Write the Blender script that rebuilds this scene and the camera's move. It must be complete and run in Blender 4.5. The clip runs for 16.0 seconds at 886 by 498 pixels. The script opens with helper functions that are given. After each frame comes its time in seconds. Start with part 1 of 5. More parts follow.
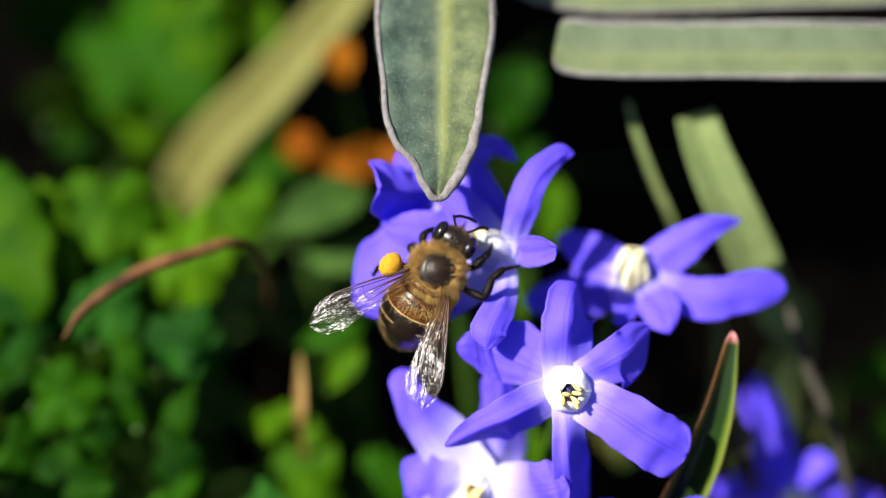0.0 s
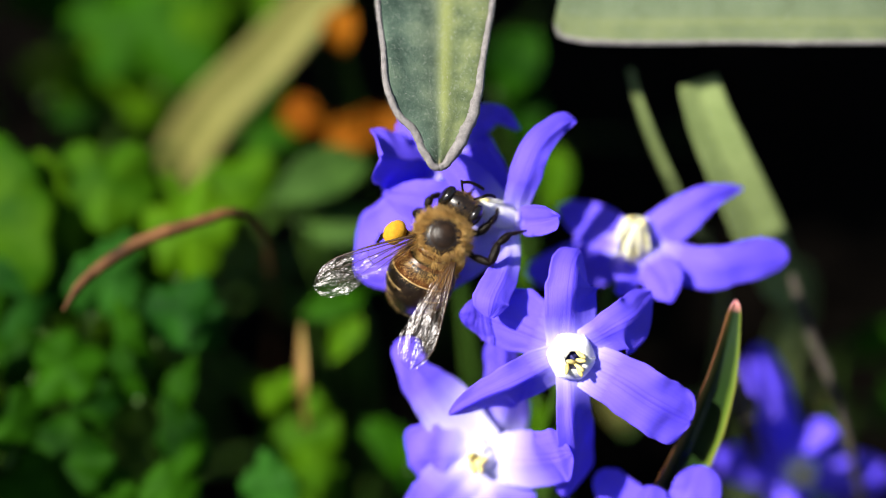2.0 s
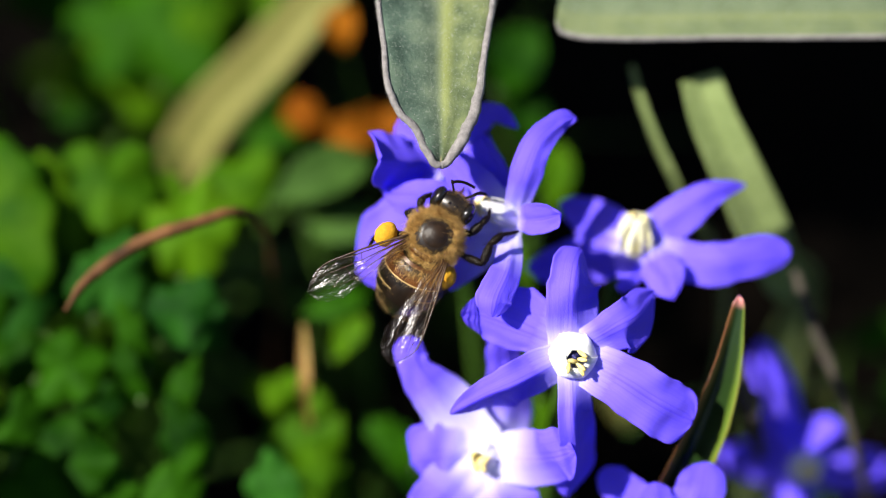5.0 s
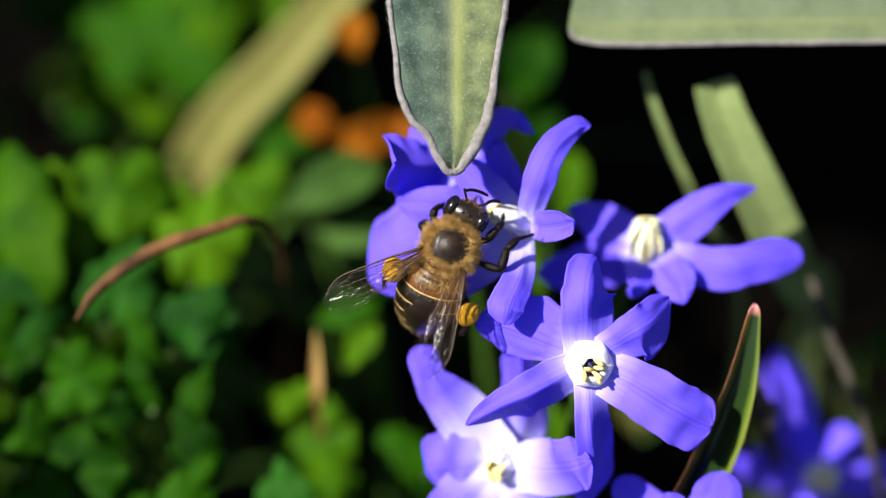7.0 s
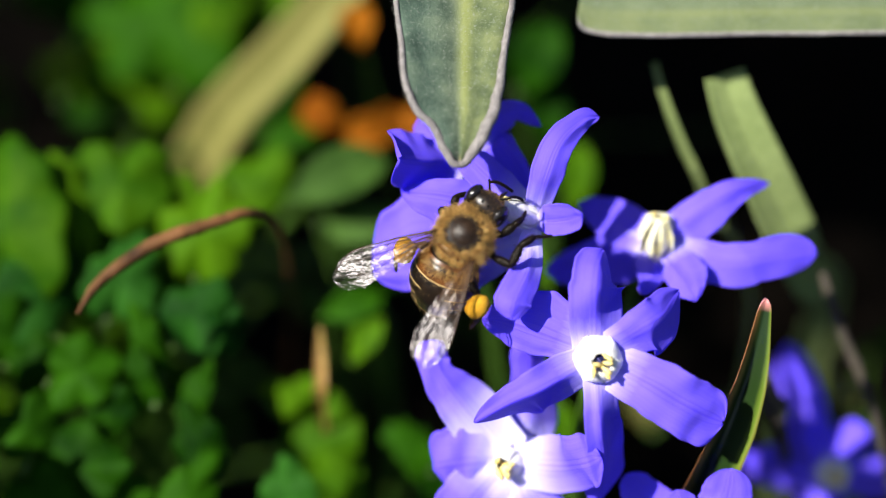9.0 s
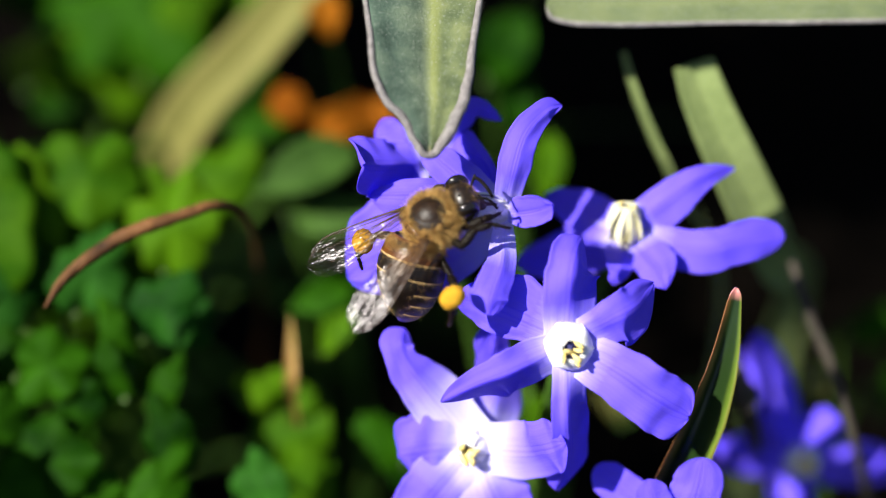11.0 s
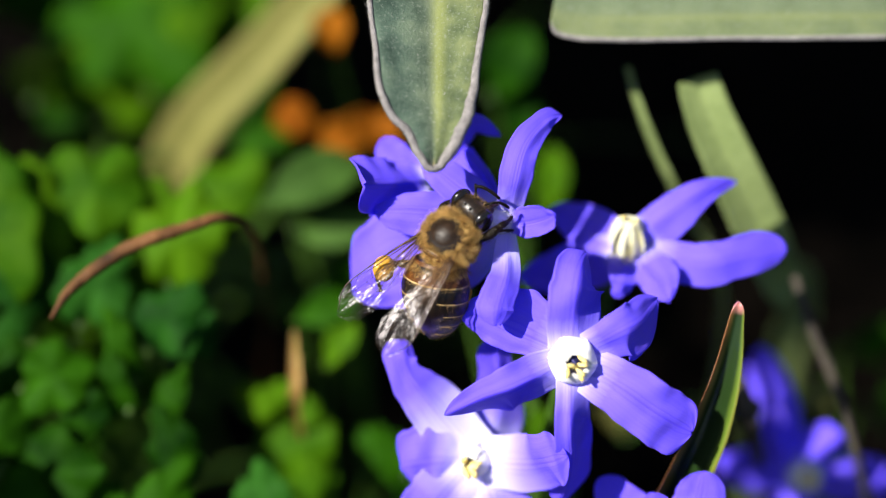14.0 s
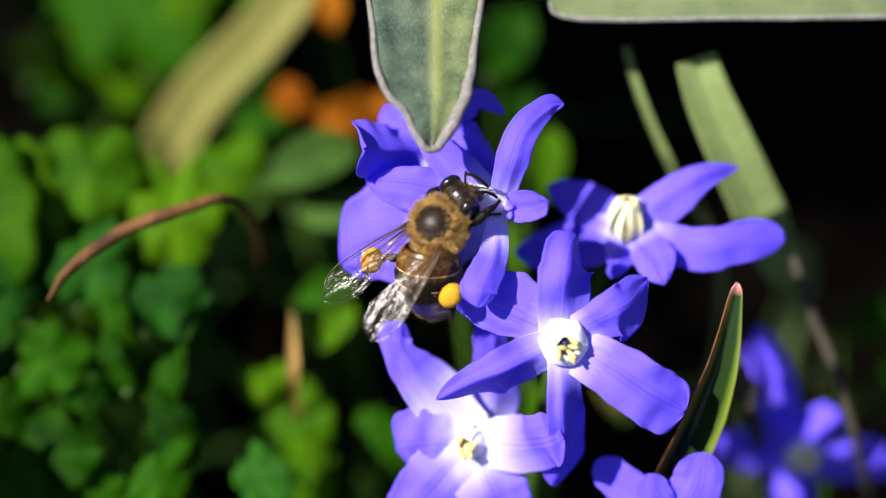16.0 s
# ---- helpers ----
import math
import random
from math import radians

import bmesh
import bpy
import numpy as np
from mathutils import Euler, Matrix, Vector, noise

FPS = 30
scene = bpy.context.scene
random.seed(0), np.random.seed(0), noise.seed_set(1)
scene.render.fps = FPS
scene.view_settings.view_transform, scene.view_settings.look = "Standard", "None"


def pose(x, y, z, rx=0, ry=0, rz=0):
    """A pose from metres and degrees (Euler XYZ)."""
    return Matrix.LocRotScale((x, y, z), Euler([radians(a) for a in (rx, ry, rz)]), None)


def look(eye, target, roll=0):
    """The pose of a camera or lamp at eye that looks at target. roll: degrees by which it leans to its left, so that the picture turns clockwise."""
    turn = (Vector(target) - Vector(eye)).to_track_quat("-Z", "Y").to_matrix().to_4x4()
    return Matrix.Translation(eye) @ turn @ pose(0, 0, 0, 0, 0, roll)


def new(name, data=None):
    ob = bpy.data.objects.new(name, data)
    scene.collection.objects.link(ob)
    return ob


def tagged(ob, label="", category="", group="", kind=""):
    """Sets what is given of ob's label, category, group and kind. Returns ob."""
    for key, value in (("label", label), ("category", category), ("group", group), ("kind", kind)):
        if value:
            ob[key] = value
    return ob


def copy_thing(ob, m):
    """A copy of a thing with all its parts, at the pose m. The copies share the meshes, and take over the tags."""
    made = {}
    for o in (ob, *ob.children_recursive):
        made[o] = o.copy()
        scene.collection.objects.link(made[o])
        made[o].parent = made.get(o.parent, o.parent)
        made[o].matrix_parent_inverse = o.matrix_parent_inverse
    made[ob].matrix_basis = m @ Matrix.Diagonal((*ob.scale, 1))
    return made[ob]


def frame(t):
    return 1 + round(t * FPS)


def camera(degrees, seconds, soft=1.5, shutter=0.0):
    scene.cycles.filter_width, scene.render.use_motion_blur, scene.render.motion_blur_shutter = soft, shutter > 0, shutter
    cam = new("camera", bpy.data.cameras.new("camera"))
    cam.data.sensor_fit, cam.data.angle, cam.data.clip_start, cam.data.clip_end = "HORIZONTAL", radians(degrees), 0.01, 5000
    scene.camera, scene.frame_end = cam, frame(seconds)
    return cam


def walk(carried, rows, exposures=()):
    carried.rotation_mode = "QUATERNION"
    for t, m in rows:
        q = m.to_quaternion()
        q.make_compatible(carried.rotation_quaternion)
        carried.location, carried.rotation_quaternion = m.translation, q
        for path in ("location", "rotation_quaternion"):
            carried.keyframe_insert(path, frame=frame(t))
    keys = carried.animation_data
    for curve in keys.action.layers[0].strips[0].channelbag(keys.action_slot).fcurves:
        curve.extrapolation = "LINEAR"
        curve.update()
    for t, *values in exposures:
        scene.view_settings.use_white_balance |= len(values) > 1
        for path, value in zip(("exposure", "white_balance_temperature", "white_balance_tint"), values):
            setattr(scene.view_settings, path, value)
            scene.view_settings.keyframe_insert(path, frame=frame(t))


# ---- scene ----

# All plan numbers are in units of 0.9 mm on the plane of the blossoms: u to the right,
# v up the slope, w towards the camera.  VIEW carries that plan into the world (z up).
UNIT = 0.0009
SLOPE = radians(50)
RIGHT = Vector((1, 0, 0))
RISE = Vector((0, math.sin(SLOPE), math.cos(SLOPE)))
OUT = Vector((0, -math.cos(SLOPE), math.sin(SLOPE)))
HEIGHT = 0.100
VIEW = Matrix.Translation((0, 0, HEIGHT)) @ Matrix((RIGHT, RISE, OUT)).transposed().to_4x4()
DOWN = (0.0, -math.cos(SLOPE), -math.sin(SLOPE))


def plan(u, v, w, rx=0, ry=0, rz=0):
    """A pose in the plan: units and degrees."""
    return VIEW @ pose(u * UNIT, v * UNIT, w * UNIT, rx, ry, rz)


def local(x, y, z, rx=0, ry=0, rz=0):
    """A pose of a part on its thing: units and degrees."""
    return pose(x * UNIT, y * UNIT, z * UNIT, rx, ry, rz)


# ---- camera ----
cam = camera(33.56, 16.0, soft=1.2)
cam.data.dof.use_dof = True
cam.data.dof.focus_distance = 126.4 * UNIT
cam.data.dof.aperture_fstop = 6.6
cam.data.dof.aperture_blades = 7
walk(cam, [(t, VIEW @ pose(0, 0, d * UNIT) @ pose(0, 0, 0, 0, pan, 0) @ pose(0, 0, 0, tilt, 0, 0) @ pose(0, 0, 0, 0, 0, roll))
           for t, pan, tilt, roll, d in [(0, 0.0011, 1.1514, 0.1491, 130.6), (0.5, -0.2809, 1.1796, -0.1323, 130.5), (1, -0.3856, 0.6434, -0.2367, 130.0), (1.5, 0.0000, -0.0000, -0.0000, 130.0), (2, 0.0531, -0.0399, -0.1247, 129.8), (2.5, -0.0367, 0.0592, -0.1636, 129.8), (3, -0.1319, -0.0495, -0.1480, 129.6), (3.5, -0.0948, -0.1312, -0.2530, 129.5), (4, 0.1746, -0.1277, -0.3956, 129.5), (6.5, 0.0984, -0.0148, -0.6774, 129.2), (7, 0.6322, 0.1951, -0.6653, 128.5), (7.5, 1.4183, 0.1552, -0.6373, 127.6), (8, 1.7369, 0.0683, -0.5378, 126.8), (8.5, 0.8555, 0.1282, -0.5270, 127.1), (9, 0.8822, -0.0581, -0.5628, 126.6), (11.5, -0.4995, -0.4533, -0.9108, 126.2), (12, -0.5270, -0.4804, -0.7780, 126.3), (12.5, -0.4530, -0.3933, -0.7532, 126.2), (13, -0.2426, -0.1982, -0.7662, 126.2), (13.5, 0.0158, 0.0842, -0.7491, 126.5), (14, -0.1194, 0.0873, -0.6521, 126.8), (14.5, -0.2008, -0.3103, -0.6585, 127.0), (15, -0.1496, -0.5794, -0.8274, 126.7), (15.5, -0.2084, -0.6568, -0.8530, 126.5), (16, -0.1930, -0.6425, -0.7428, 126.5)]])

# ---- light ----
SUN = (RIGHT * -0.62 + RISE * 0.34 + OUT * 0.77).normalized()
world = bpy.data.worlds.new("sky")
world.use_nodes = True
scene.world = world
sky = world.node_tree.nodes.new("ShaderNodeTexSky")
sky.sky_type = "NISHITA"
sky.sun_disc = False
sky.sun_elevation = math.asin(SUN.z)
sky.sun_rotation = math.atan2(SUN.x, SUN.y)
world.node_tree.links.new(sky.outputs[0], world.node_tree.nodes["Background"].inputs[0])
world.node_tree.nodes["Background"].inputs[1].default_value = 0.050
sun = new("sun", bpy.data.lights.new("sun", "SUN"))
sun.data.energy = 5.0
sun.data.angle = radians(0.53)
sun.data.color = (1.0, 0.95, 0.86)
sun.matrix_world = look(SUN * 3, (0, 0, 0))
scene.view_settings.exposure = 0.94


# ---- materials ----
class Nodes:
    def __init__(self, name):
        self.m = bpy.data.materials.new(name)
        self.m.use_nodes = True
        self.t = self.m.node_tree
        self.t.nodes.clear()

    def add(self, kind, ins=(), **props):
        n = self.t.nodes.new("ShaderNode" + kind)
        for k, v in props.items():
            setattr(n, k, v)
        for k, v in dict(ins).items():
            if isinstance(v, bpy.types.NodeSocket):
                self.t.links.new(v, n.inputs[k])
            else:
                n.inputs[k].default_value = v
        return n

    def noise(self, scale, detail=4, rough=0.55, stretch=None, uv=False):
        co = self.add("TexCoord").outputs["UV" if uv else "Object"]
        if stretch:
            co = self.add("Mapping", {"Vector": co, "Scale": stretch}).outputs[0]
        return self.add("TexNoise", {"Vector": co, "Scale": scale, "Detail": detail, "Roughness": rough}).outputs["Fac"]

    def ramp(self, fac, stops):
        n = self.add("ValToRGB", {"Fac": fac})
        e = n.color_ramp.elements
        while len(e) < len(stops):
            e.new(0.5)
        for el, (p, c) in zip(e, stops):
            el.position, el.color = p, (*c, 1)
        return n.outputs[0]

    def mix(self, fac, a, b, mode="MIX"):
        n = self.add("Mix", data_type="RGBA", blend_type=mode)
        for sock, v in ((n.inputs[0], fac), (n.inputs[6], a), (n.inputs[7], b)):
            if isinstance(v, bpy.types.NodeSocket):
                self.t.links.new(v, sock)
            else:
                sock.default_value = (*v, 1) if isinstance(v, tuple) else v
        return n.outputs[2]

    def math(self, op, a, b=0.0):
        n = self.add("Math", {0: a, 1: b}, operation=op)
        return n.outputs[0]

    def bump(self, height, strength, distance):
        return self.add("Bump", {"Height": height, "Strength": strength, "Distance": distance * UNIT}).outputs[0]

    def surface(self, shader):
        out = self.add("OutputMaterial")
        self.t.links.new(shader, out.inputs[0])
        return self.m

    def sheet(self, colour, through_colour, share, rough, normal=None, spec=0.4):
        """A thin living sheet: a glossy upper skin and light that passes through."""
        ins = {"Base Color": colour, "Roughness": rough, "Specular IOR Level": spec}
        tin = {"Color": through_colour}
        if normal:
            ins["Normal"] = normal
            tin["Normal"] = normal
        a = self.add("BsdfPrincipled", ins).outputs[0]
        b = self.add("BsdfTranslucent", tin).outputs[0]
        return self.surface(self.add("MixShader", {0: share, 1: a, 2: b}).outputs[0])


def petal_material(name, white_to, blue_from, tone=1.0):
    n = Nodes(name)
    along = n.add("SeparateXYZ", {0: n.add("TexCoord").outputs["UV"]})
    x, y = along.outputs[0], along.outputs[1]
    veins = n.noise(1.0, 3, 0.5, (26, 1.0, 1), True)
    threads = n.noise(1.0, 2, 0.5, (95, 2.5, 1), True)
    cloud = n.noise(420, 3)
    y2 = n.math("ADD", y, n.math("MULTIPLY", n.math("SUBTRACT", veins, 0.5), 0.13))
    base = n.ramp(y2, [(0.0, (0.88, 0.86, 1.0)), (white_to, (0.70, 0.65, 1.0)),
                       ((white_to + blue_from) / 2, (0.37, 0.29, 0.98)), (blue_from, (0.212 * tone, 0.140 * tone, 1.0)),
                       (1.0, (0.176 * tone, 0.110 * tone, 1.0))])
    mid = n.math("ABSOLUTE", n.math("SUBTRACT", x, 0.5))
    rib = n.ramp(mid, [(0.0, (0.58, 0.46, 1.0)), (0.010, (0.58, 0.46, 1.0)), (0.030, (1, 1, 1)), (0.072, (1, 1, 1)), (0.088, (0.62, 0.52, 1.0)), (0.110, (1, 1, 1))])
    col = n.mix(0.45, base, rib, "MULTIPLY")
    col = n.mix(0.22, col, n.ramp(veins, [(0.36, (0.60, 0.55, 1.0)), (0.58, (1, 1, 1))]), "MULTIPLY")
    col = n.mix(0.13, col, n.ramp(threads, [(0.40, (0.55, 0.48, 1.0)), (0.55, (1, 1, 1))]), "MULTIPLY")
    col = n.mix(0.25, col, n.ramp(cloud, [(0.3, (0.70, 0.66, 1.0)), (0.7, (1, 1, 1))]), "MULTIPLY")
    glow = n.ramp(y, [(0.0, (0.62, 0.58, 1.0)), (blue_from, (0.040, 0.012, 1.0)), (1.0, (0.028, 0.008, 1.0))])
    fine = n.noise(5200, 2)
    h = n.math("ADD", n.math("MULTIPLY", threads, 0.6), n.math("MULTIPLY", fine, 0.35))
    h = n.math("ADD", h, n.math("MULTIPLY", n.add("RGBToBW", {0: rib}).outputs[0], 0.8))
    return n.sheet(col, glow, 0.27, 0.5, n.bump(h, 0.40, 0.12), 0.06)


def leaf_material(name, dark, light, share=0.35, rough=0.6, vein=0.5):
    n = Nodes(name)
    uv = n.add("SeparateXYZ", {0: n.add("TexCoord").outputs["UV"]})
    rand = n.add("ObjectInfo").outputs["Random"]
    big = n.noise(300, 4)
    fac = n.math("ADD", n.math("MULTIPLY", big, 0.95), n.math("MULTIPLY", rand, 0.45))
    col = n.ramp(fac, [(0.38, dark), (0.95, light)])
    mid = n.math("ABSOLUTE", n.math("SUBTRACT", uv.outputs[0], 0.5))
    col = n.mix(vein, col, n.ramp(mid, [(0.0, (1.0, 1.0, 0.8)), (0.05, (0.6, 0.6, 0.55))]), "MULTIPLY")
    fine = n.noise(1800, 4)
    col = n.mix(0.5, col, n.ramp(fine, [(0.3, (0.45, 0.5, 0.45)), (0.7, (1, 1, 1))]), "MULTIPLY")
    glow = n.mix(1.0, col, (1.25, 1.35, 0.55), "MULTIPLY")
    return n.sheet(col, glow, share, rough, n.bump(fine, 0.4, 0.15), 0.05)


def felt_material(name, spotted):
    """Grey-green leaf covered with short white felt, pale rolled margin and yellowish midrib."""
    n = Nodes(name)
    uv = n.add("SeparateXYZ", {0: n.add("TexCoord").outputs["UV"]})
    x, y = uv.outputs[0], uv.outputs[1]
    patch = n.noise(330, 4, 0.6)
    speck = n.noise(4200, 3, 0.7)
    col = n.ramp(patch, [(0.34, (0.055, 0.080, 0.050)), (0.50, (0.115, 0.148, 0.092)), (0.66, (0.185, 0.215, 0.125))])
    # one half tinted bluer, the fold's shaded side worked into the leaf colour
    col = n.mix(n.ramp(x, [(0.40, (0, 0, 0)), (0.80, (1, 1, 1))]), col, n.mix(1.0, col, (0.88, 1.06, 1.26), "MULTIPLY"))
    mid = n.math("ABSOLUTE", n.math("SUBTRACT", x, 0.44))
    wob = n.math("ADD", mid, n.math("MULTIPLY", n.math("SUBTRACT", patch, 0.5), 0.12))
    fade = n.ramp(y, [(0.10, (0, 0, 0)), (0.34, (1, 1, 1))])
    col = n.mix(n.mix(1.0, fade, n.ramp(wob, [(0.0, (0.42, 0.42, 0.42)), (0.11, (0, 0, 0))]), "MULTIPLY"), col, (0.32, 0.35, 0.11))
    # other half lighter and yellower, the fold's lit side worked into the colour
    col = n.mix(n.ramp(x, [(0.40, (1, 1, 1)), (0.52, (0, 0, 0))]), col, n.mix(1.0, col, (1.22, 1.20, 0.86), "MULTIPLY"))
    stain = n.noise(210, 2, 0.5, (1, 0.45, 1))
    near = n.ramp(n.math("ABSOLUTE", n.math("SUBTRACT", x, 0.46)), [(0.03, (1, 1, 1)), (0.075, (0, 0, 0))])
    spot = n.mix(1.0, near, n.ramp(stain, [(0.45, (0, 0, 0)), (0.53, (0.85, 0.85, 0.85))]), "MULTIPLY")
    if spotted:
        col = n.mix(spot, col, (0.48, 0.37, 0.20))
    if not spotted:
        col = n.mix(0.6, col, (0.195, 0.245, 0.120))
    edge = n.math("ABSOLUTE", n.math("SUBTRACT", x, 0.5))
    if not spotted:
        col = n.mix(n.ramp(edge, [(0.43, (0, 0, 0)), (0.465, (1, 1, 1))]), col, (0.46, 0.43, 0.42))
    col = n.mix(1.0, col, (0.80, 0.80, 0.80), "MULTIPLY")
    col = n.mix(n.ramp(speck, [(0.55, (0, 0, 0)), (0.72, (0.55, 0.55, 0.55))]), col, (0.27, 0.30, 0.25))
    return n.sheet(col, n.mix(1.0, col, (0.8, 1.0, 0.4), "MULTIPLY"), 0.14, 0.75, n.bump(n.math("ADD", speck, patch), 0.7, 0.12), 0.2)


def plain_material(name, a, b, scale, rough=0.5, bump=0.3, depth=0.1, spec=0.4, stretch=None, fine=None):
    n = Nodes(name)
    f1 = n.noise(scale, 4, 0.6, stretch)
    f2 = n.noise(fine or scale * 7, 3, 0.6)
    col = n.ramp(f1, [(0.3, a), (0.7, b)])
    col = n.mix(0.5, col, n.ramp(f2, [(0.3, (0.55, 0.55, 0.55)), (0.7, (1, 1, 1))]), "MULTIPLY")
    r = n.add("MapRange", {"Value": f2, "To Min": rough * 0.8, "To Max": min(1, rough * 1.2)}).outputs[0]
    s = n.add("BsdfPrincipled", {"Base Color": col, "Roughness": r, "Specular IOR Level": spec,
                                 "Normal": n.bump(n.math("ADD", f1, f2), bump, depth)})
    return n.surface(s.outputs[0])


def hair_material(name, a, b):
    n = Nodes(name)
    col = n.ramp(n.add("NewGeometry").outputs["Random Per Island"], [(0.0, a), (1.0, b)])
    p = n.add("BsdfPrincipled", {"Base Color": col, "Roughness": 0.5, "Specular IOR Level": 0.2}).outputs[0]
    t = n.add("BsdfTranslucent", {"Color": col}).outputs[0]
    return n.surface(n.add("MixShader", {0: 0.45, 1: p, 2: t}).outputs[0])


def wing_material():
    """Clear crinkled membrane: dark glassy cells, broken white glints, amber tint towards the root."""
    n = Nodes("wing_membrane")
    ridges = n.noise(1500, 3, 0.6, (0.42, 1.25, 1))
    grain = n.noise(6500, 2, 0.5)
    nb = n.bump(n.math("ADD", ridges, n.math("MULTIPLY", grain, 0.10)), 0.55, 0.22)
    clear = n.add("BsdfTransparent", {"Color": (0.92, 0.89, 0.84, 1)}).outputs[0]
    film = n.add("BsdfGlossy", {"Color": (0.23, 0.22, 0.23, 1), "Roughness": 0.21, "Normal": nb}).outputs[0]
    veil = n.add("BsdfDiffuse", {"Color": (0.40, 0.19, 0.05, 1)}).outputs[0]
    along = n.add("SeparateXYZ", {0: n.add("TexCoord").outputs["Object"]}).outputs[0]
    root_tint = n.add("MapRange", {"Value": along, "From Min": 0.5 * UNIT, "From Max": 4.5 * UNIT, "To Min": 0.14, "To Max": 0.006}).outputs[0]
    body = n.add("MixShader", {0: root_tint, 1: clear, 2: veil}).outputs[0]
    gloss = n.add("MapRange", {"Value": n.add("Fresnel", {"IOR": 1.5, "Normal": nb}).outputs[0], "To Min": 0.03, "To Max": 0.7}).outputs[0]
    return n.surface(n.add("MixShader", {0: gloss, 1: body, 2: film}).outputs[0])


PETAL = petal_material("petal_violet_blue", 0.04, 0.21)
PETAL_MID = petal_material("petal_pale_throat", 0.16, 0.40)
PETAL_PALE = petal_material("petal_white_throat", 0.12, 0.46)
WHITE = plain_material("filament_white", (0.80, 0.79, 0.76), (0.86, 0.86, 0.84), 900, 0.5, 0.2, 0.05)
CREAM = plain_material("filament_cream", (0.72, 0.68, 0.42), (0.82, 0.80, 0.62), 900, 0.5, 0.3, 0.05)
ANTHER = plain_material("anther_yellow", (0.78, 0.58, 0.13), (0.85, 0.74, 0.36), 1500, 0.7, 0.4, 0.05)
PISTIL = plain_material("pistil_blue", (0.02, 0.02, 0.10), (0.05, 0.05, 0.20), 1500, 0.5)
STEM = plain_material("stem_green", (0.035, 0.09, 0.010), (0.085, 0.18, 0.020), 400, 0.45, 0.3, 0.1, stretch=(1, 1, 0.2))
FELT = felt_material("felted_leaf", True)
FELT_PLAIN = felt_material("felted_leaf_plain", False)
MARGIN = plain_material("felted_margin", (0.192, 0.176, 0.176), (0.368, 0.344, 0.336), 1800, 0.85, 0.8, 0.2, 0.1)
FELT_HAIR = hair_material("felt_hair", (0.45, 0.42, 0.40), (0.65, 0.62, 0.60))
BLADE = leaf_material("blade_green", (0.035, 0.09, 0.012), (0.08, 0.18, 0.02), 0.25, 0.35, 0.2)


def grooved_material():
    """Dark green channel with its shade painted in, reddish-olive flank on one side, yellow-green margin on the other,
    pink tip.
    """
    n = Nodes("grooved_leaf")
    uv = n.add("SeparateXYZ", {0: n.add("TexCoord").outputs["UV"]})
    f = n.noise(500, 4)
    across = n.math("ADD", uv.outputs[0], n.math("MULTIPLY", n.math("SUBTRACT", f, 0.5), 0.06))
    # near-black middle stops paint the shade inside the channel
    col = n.ramp(across, [(0.0, (0.26, 0.11, 0.04)), (0.24, (0.17, 0.11, 0.03)), (0.34, (0.030, 0.045, 0.010)), (0.50, (0.010, 0.026, 0.005)), (0.82, (0.012, 0.032, 0.005)), (0.93, (0.10, 0.16, 0.016)), (1.0, (0.20, 0.20, 0.03))])
    col = n.mix(n.ramp(uv.outputs[1], [(0.015, (1, 1, 1)), (0.06, (0, 0, 0))]), col, (0.62, 0.24, 0.22))
    return n.sheet(col, n.mix(1.0, col, (1.0, 1.2, 0.5), "MULTIPLY"), 0.15, 0.32, n.bump(f, 0.3, 0.1), 0.5)


GROOVED = grooved_material()
GREEN = leaf_material("leaf_green", (0.004, 0.0336, 0.0008), (0.0336, 0.138, 0.0024))
LIME = leaf_material("leaf_lime", (0.0281, 0.112, 0.00166), (0.107, 0.256, 0.00413))
BLUISH = leaf_material("leaf_bluish_green", (0.00729, 0.0551, 0.00405), (0.0389, 0.166, 0.0162), 0.25)
GREYLEAF = leaf_material("leaf_grey_green", (0.205, 0.273, 0.0983), (0.341, 0.419, 0.171), 0.2, 0.6, 0.3)
STRAW = leaf_material("straw_yellow", (0.181, 0.179, 0.0454), (0.308, 0.294, 0.0909), 0.25, 0.5, 0.3)
OCHRE = plain_material("dry_stalk", (0.216, 0.108, 0.018), (0.331, 0.209, 0.0504), 300, 0.6)
OLIVE = leaf_material("leaf_olive_green", (0.022, 0.060, 0.009), (0.076, 0.165, 0.030), 0.2)
ORANGE = leaf_material("dry_orange", (0.26, 0.070, 0.004), (0.38, 0.130, 0.007), 0.3, 0.6, 0.3)
BARK = plain_material("twig_bark", (0.027, 0.0117, 0.0054), (0.234, 0.104, 0.036), 260, 0.7, 0.8, 0.3, 0.2)
GREYBARK = plain_material("grey_twig", (0.0255, 0.0204, 0.0153), (0.0723, 0.0595, 0.0425), 300, 0.8, 0.5, 0.2)
# far darker than real soil: the shade under the plants is in the colour
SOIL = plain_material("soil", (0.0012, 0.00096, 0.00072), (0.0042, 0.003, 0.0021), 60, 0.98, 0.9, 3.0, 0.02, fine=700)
CHITIN = plain_material("bee_dark_shell", (0.008, 0.005, 0.004), (0.020, 0.012, 0.007), 900, 0.34, 0.25, 0.06, 0.6)
SCUTUM = plain_material("bee_bald_back", (0.009, 0.005, 0.003), (0.034, 0.018, 0.009), 1500, 0.40, 0.5, 0.06, 0.32)
AMBER = plain_material("bee_amber_shell", (0.030, 0.010, 0.003), (0.17, 0.058, 0.010), 700, 0.34, 0.25, 0.06, 0.4)
LEG = plain_material("bee_leg", (0.003, 0.002, 0.0015), (0.010, 0.006, 0.003), 1200, 0.42, 0.7, 0.12, 0.16)
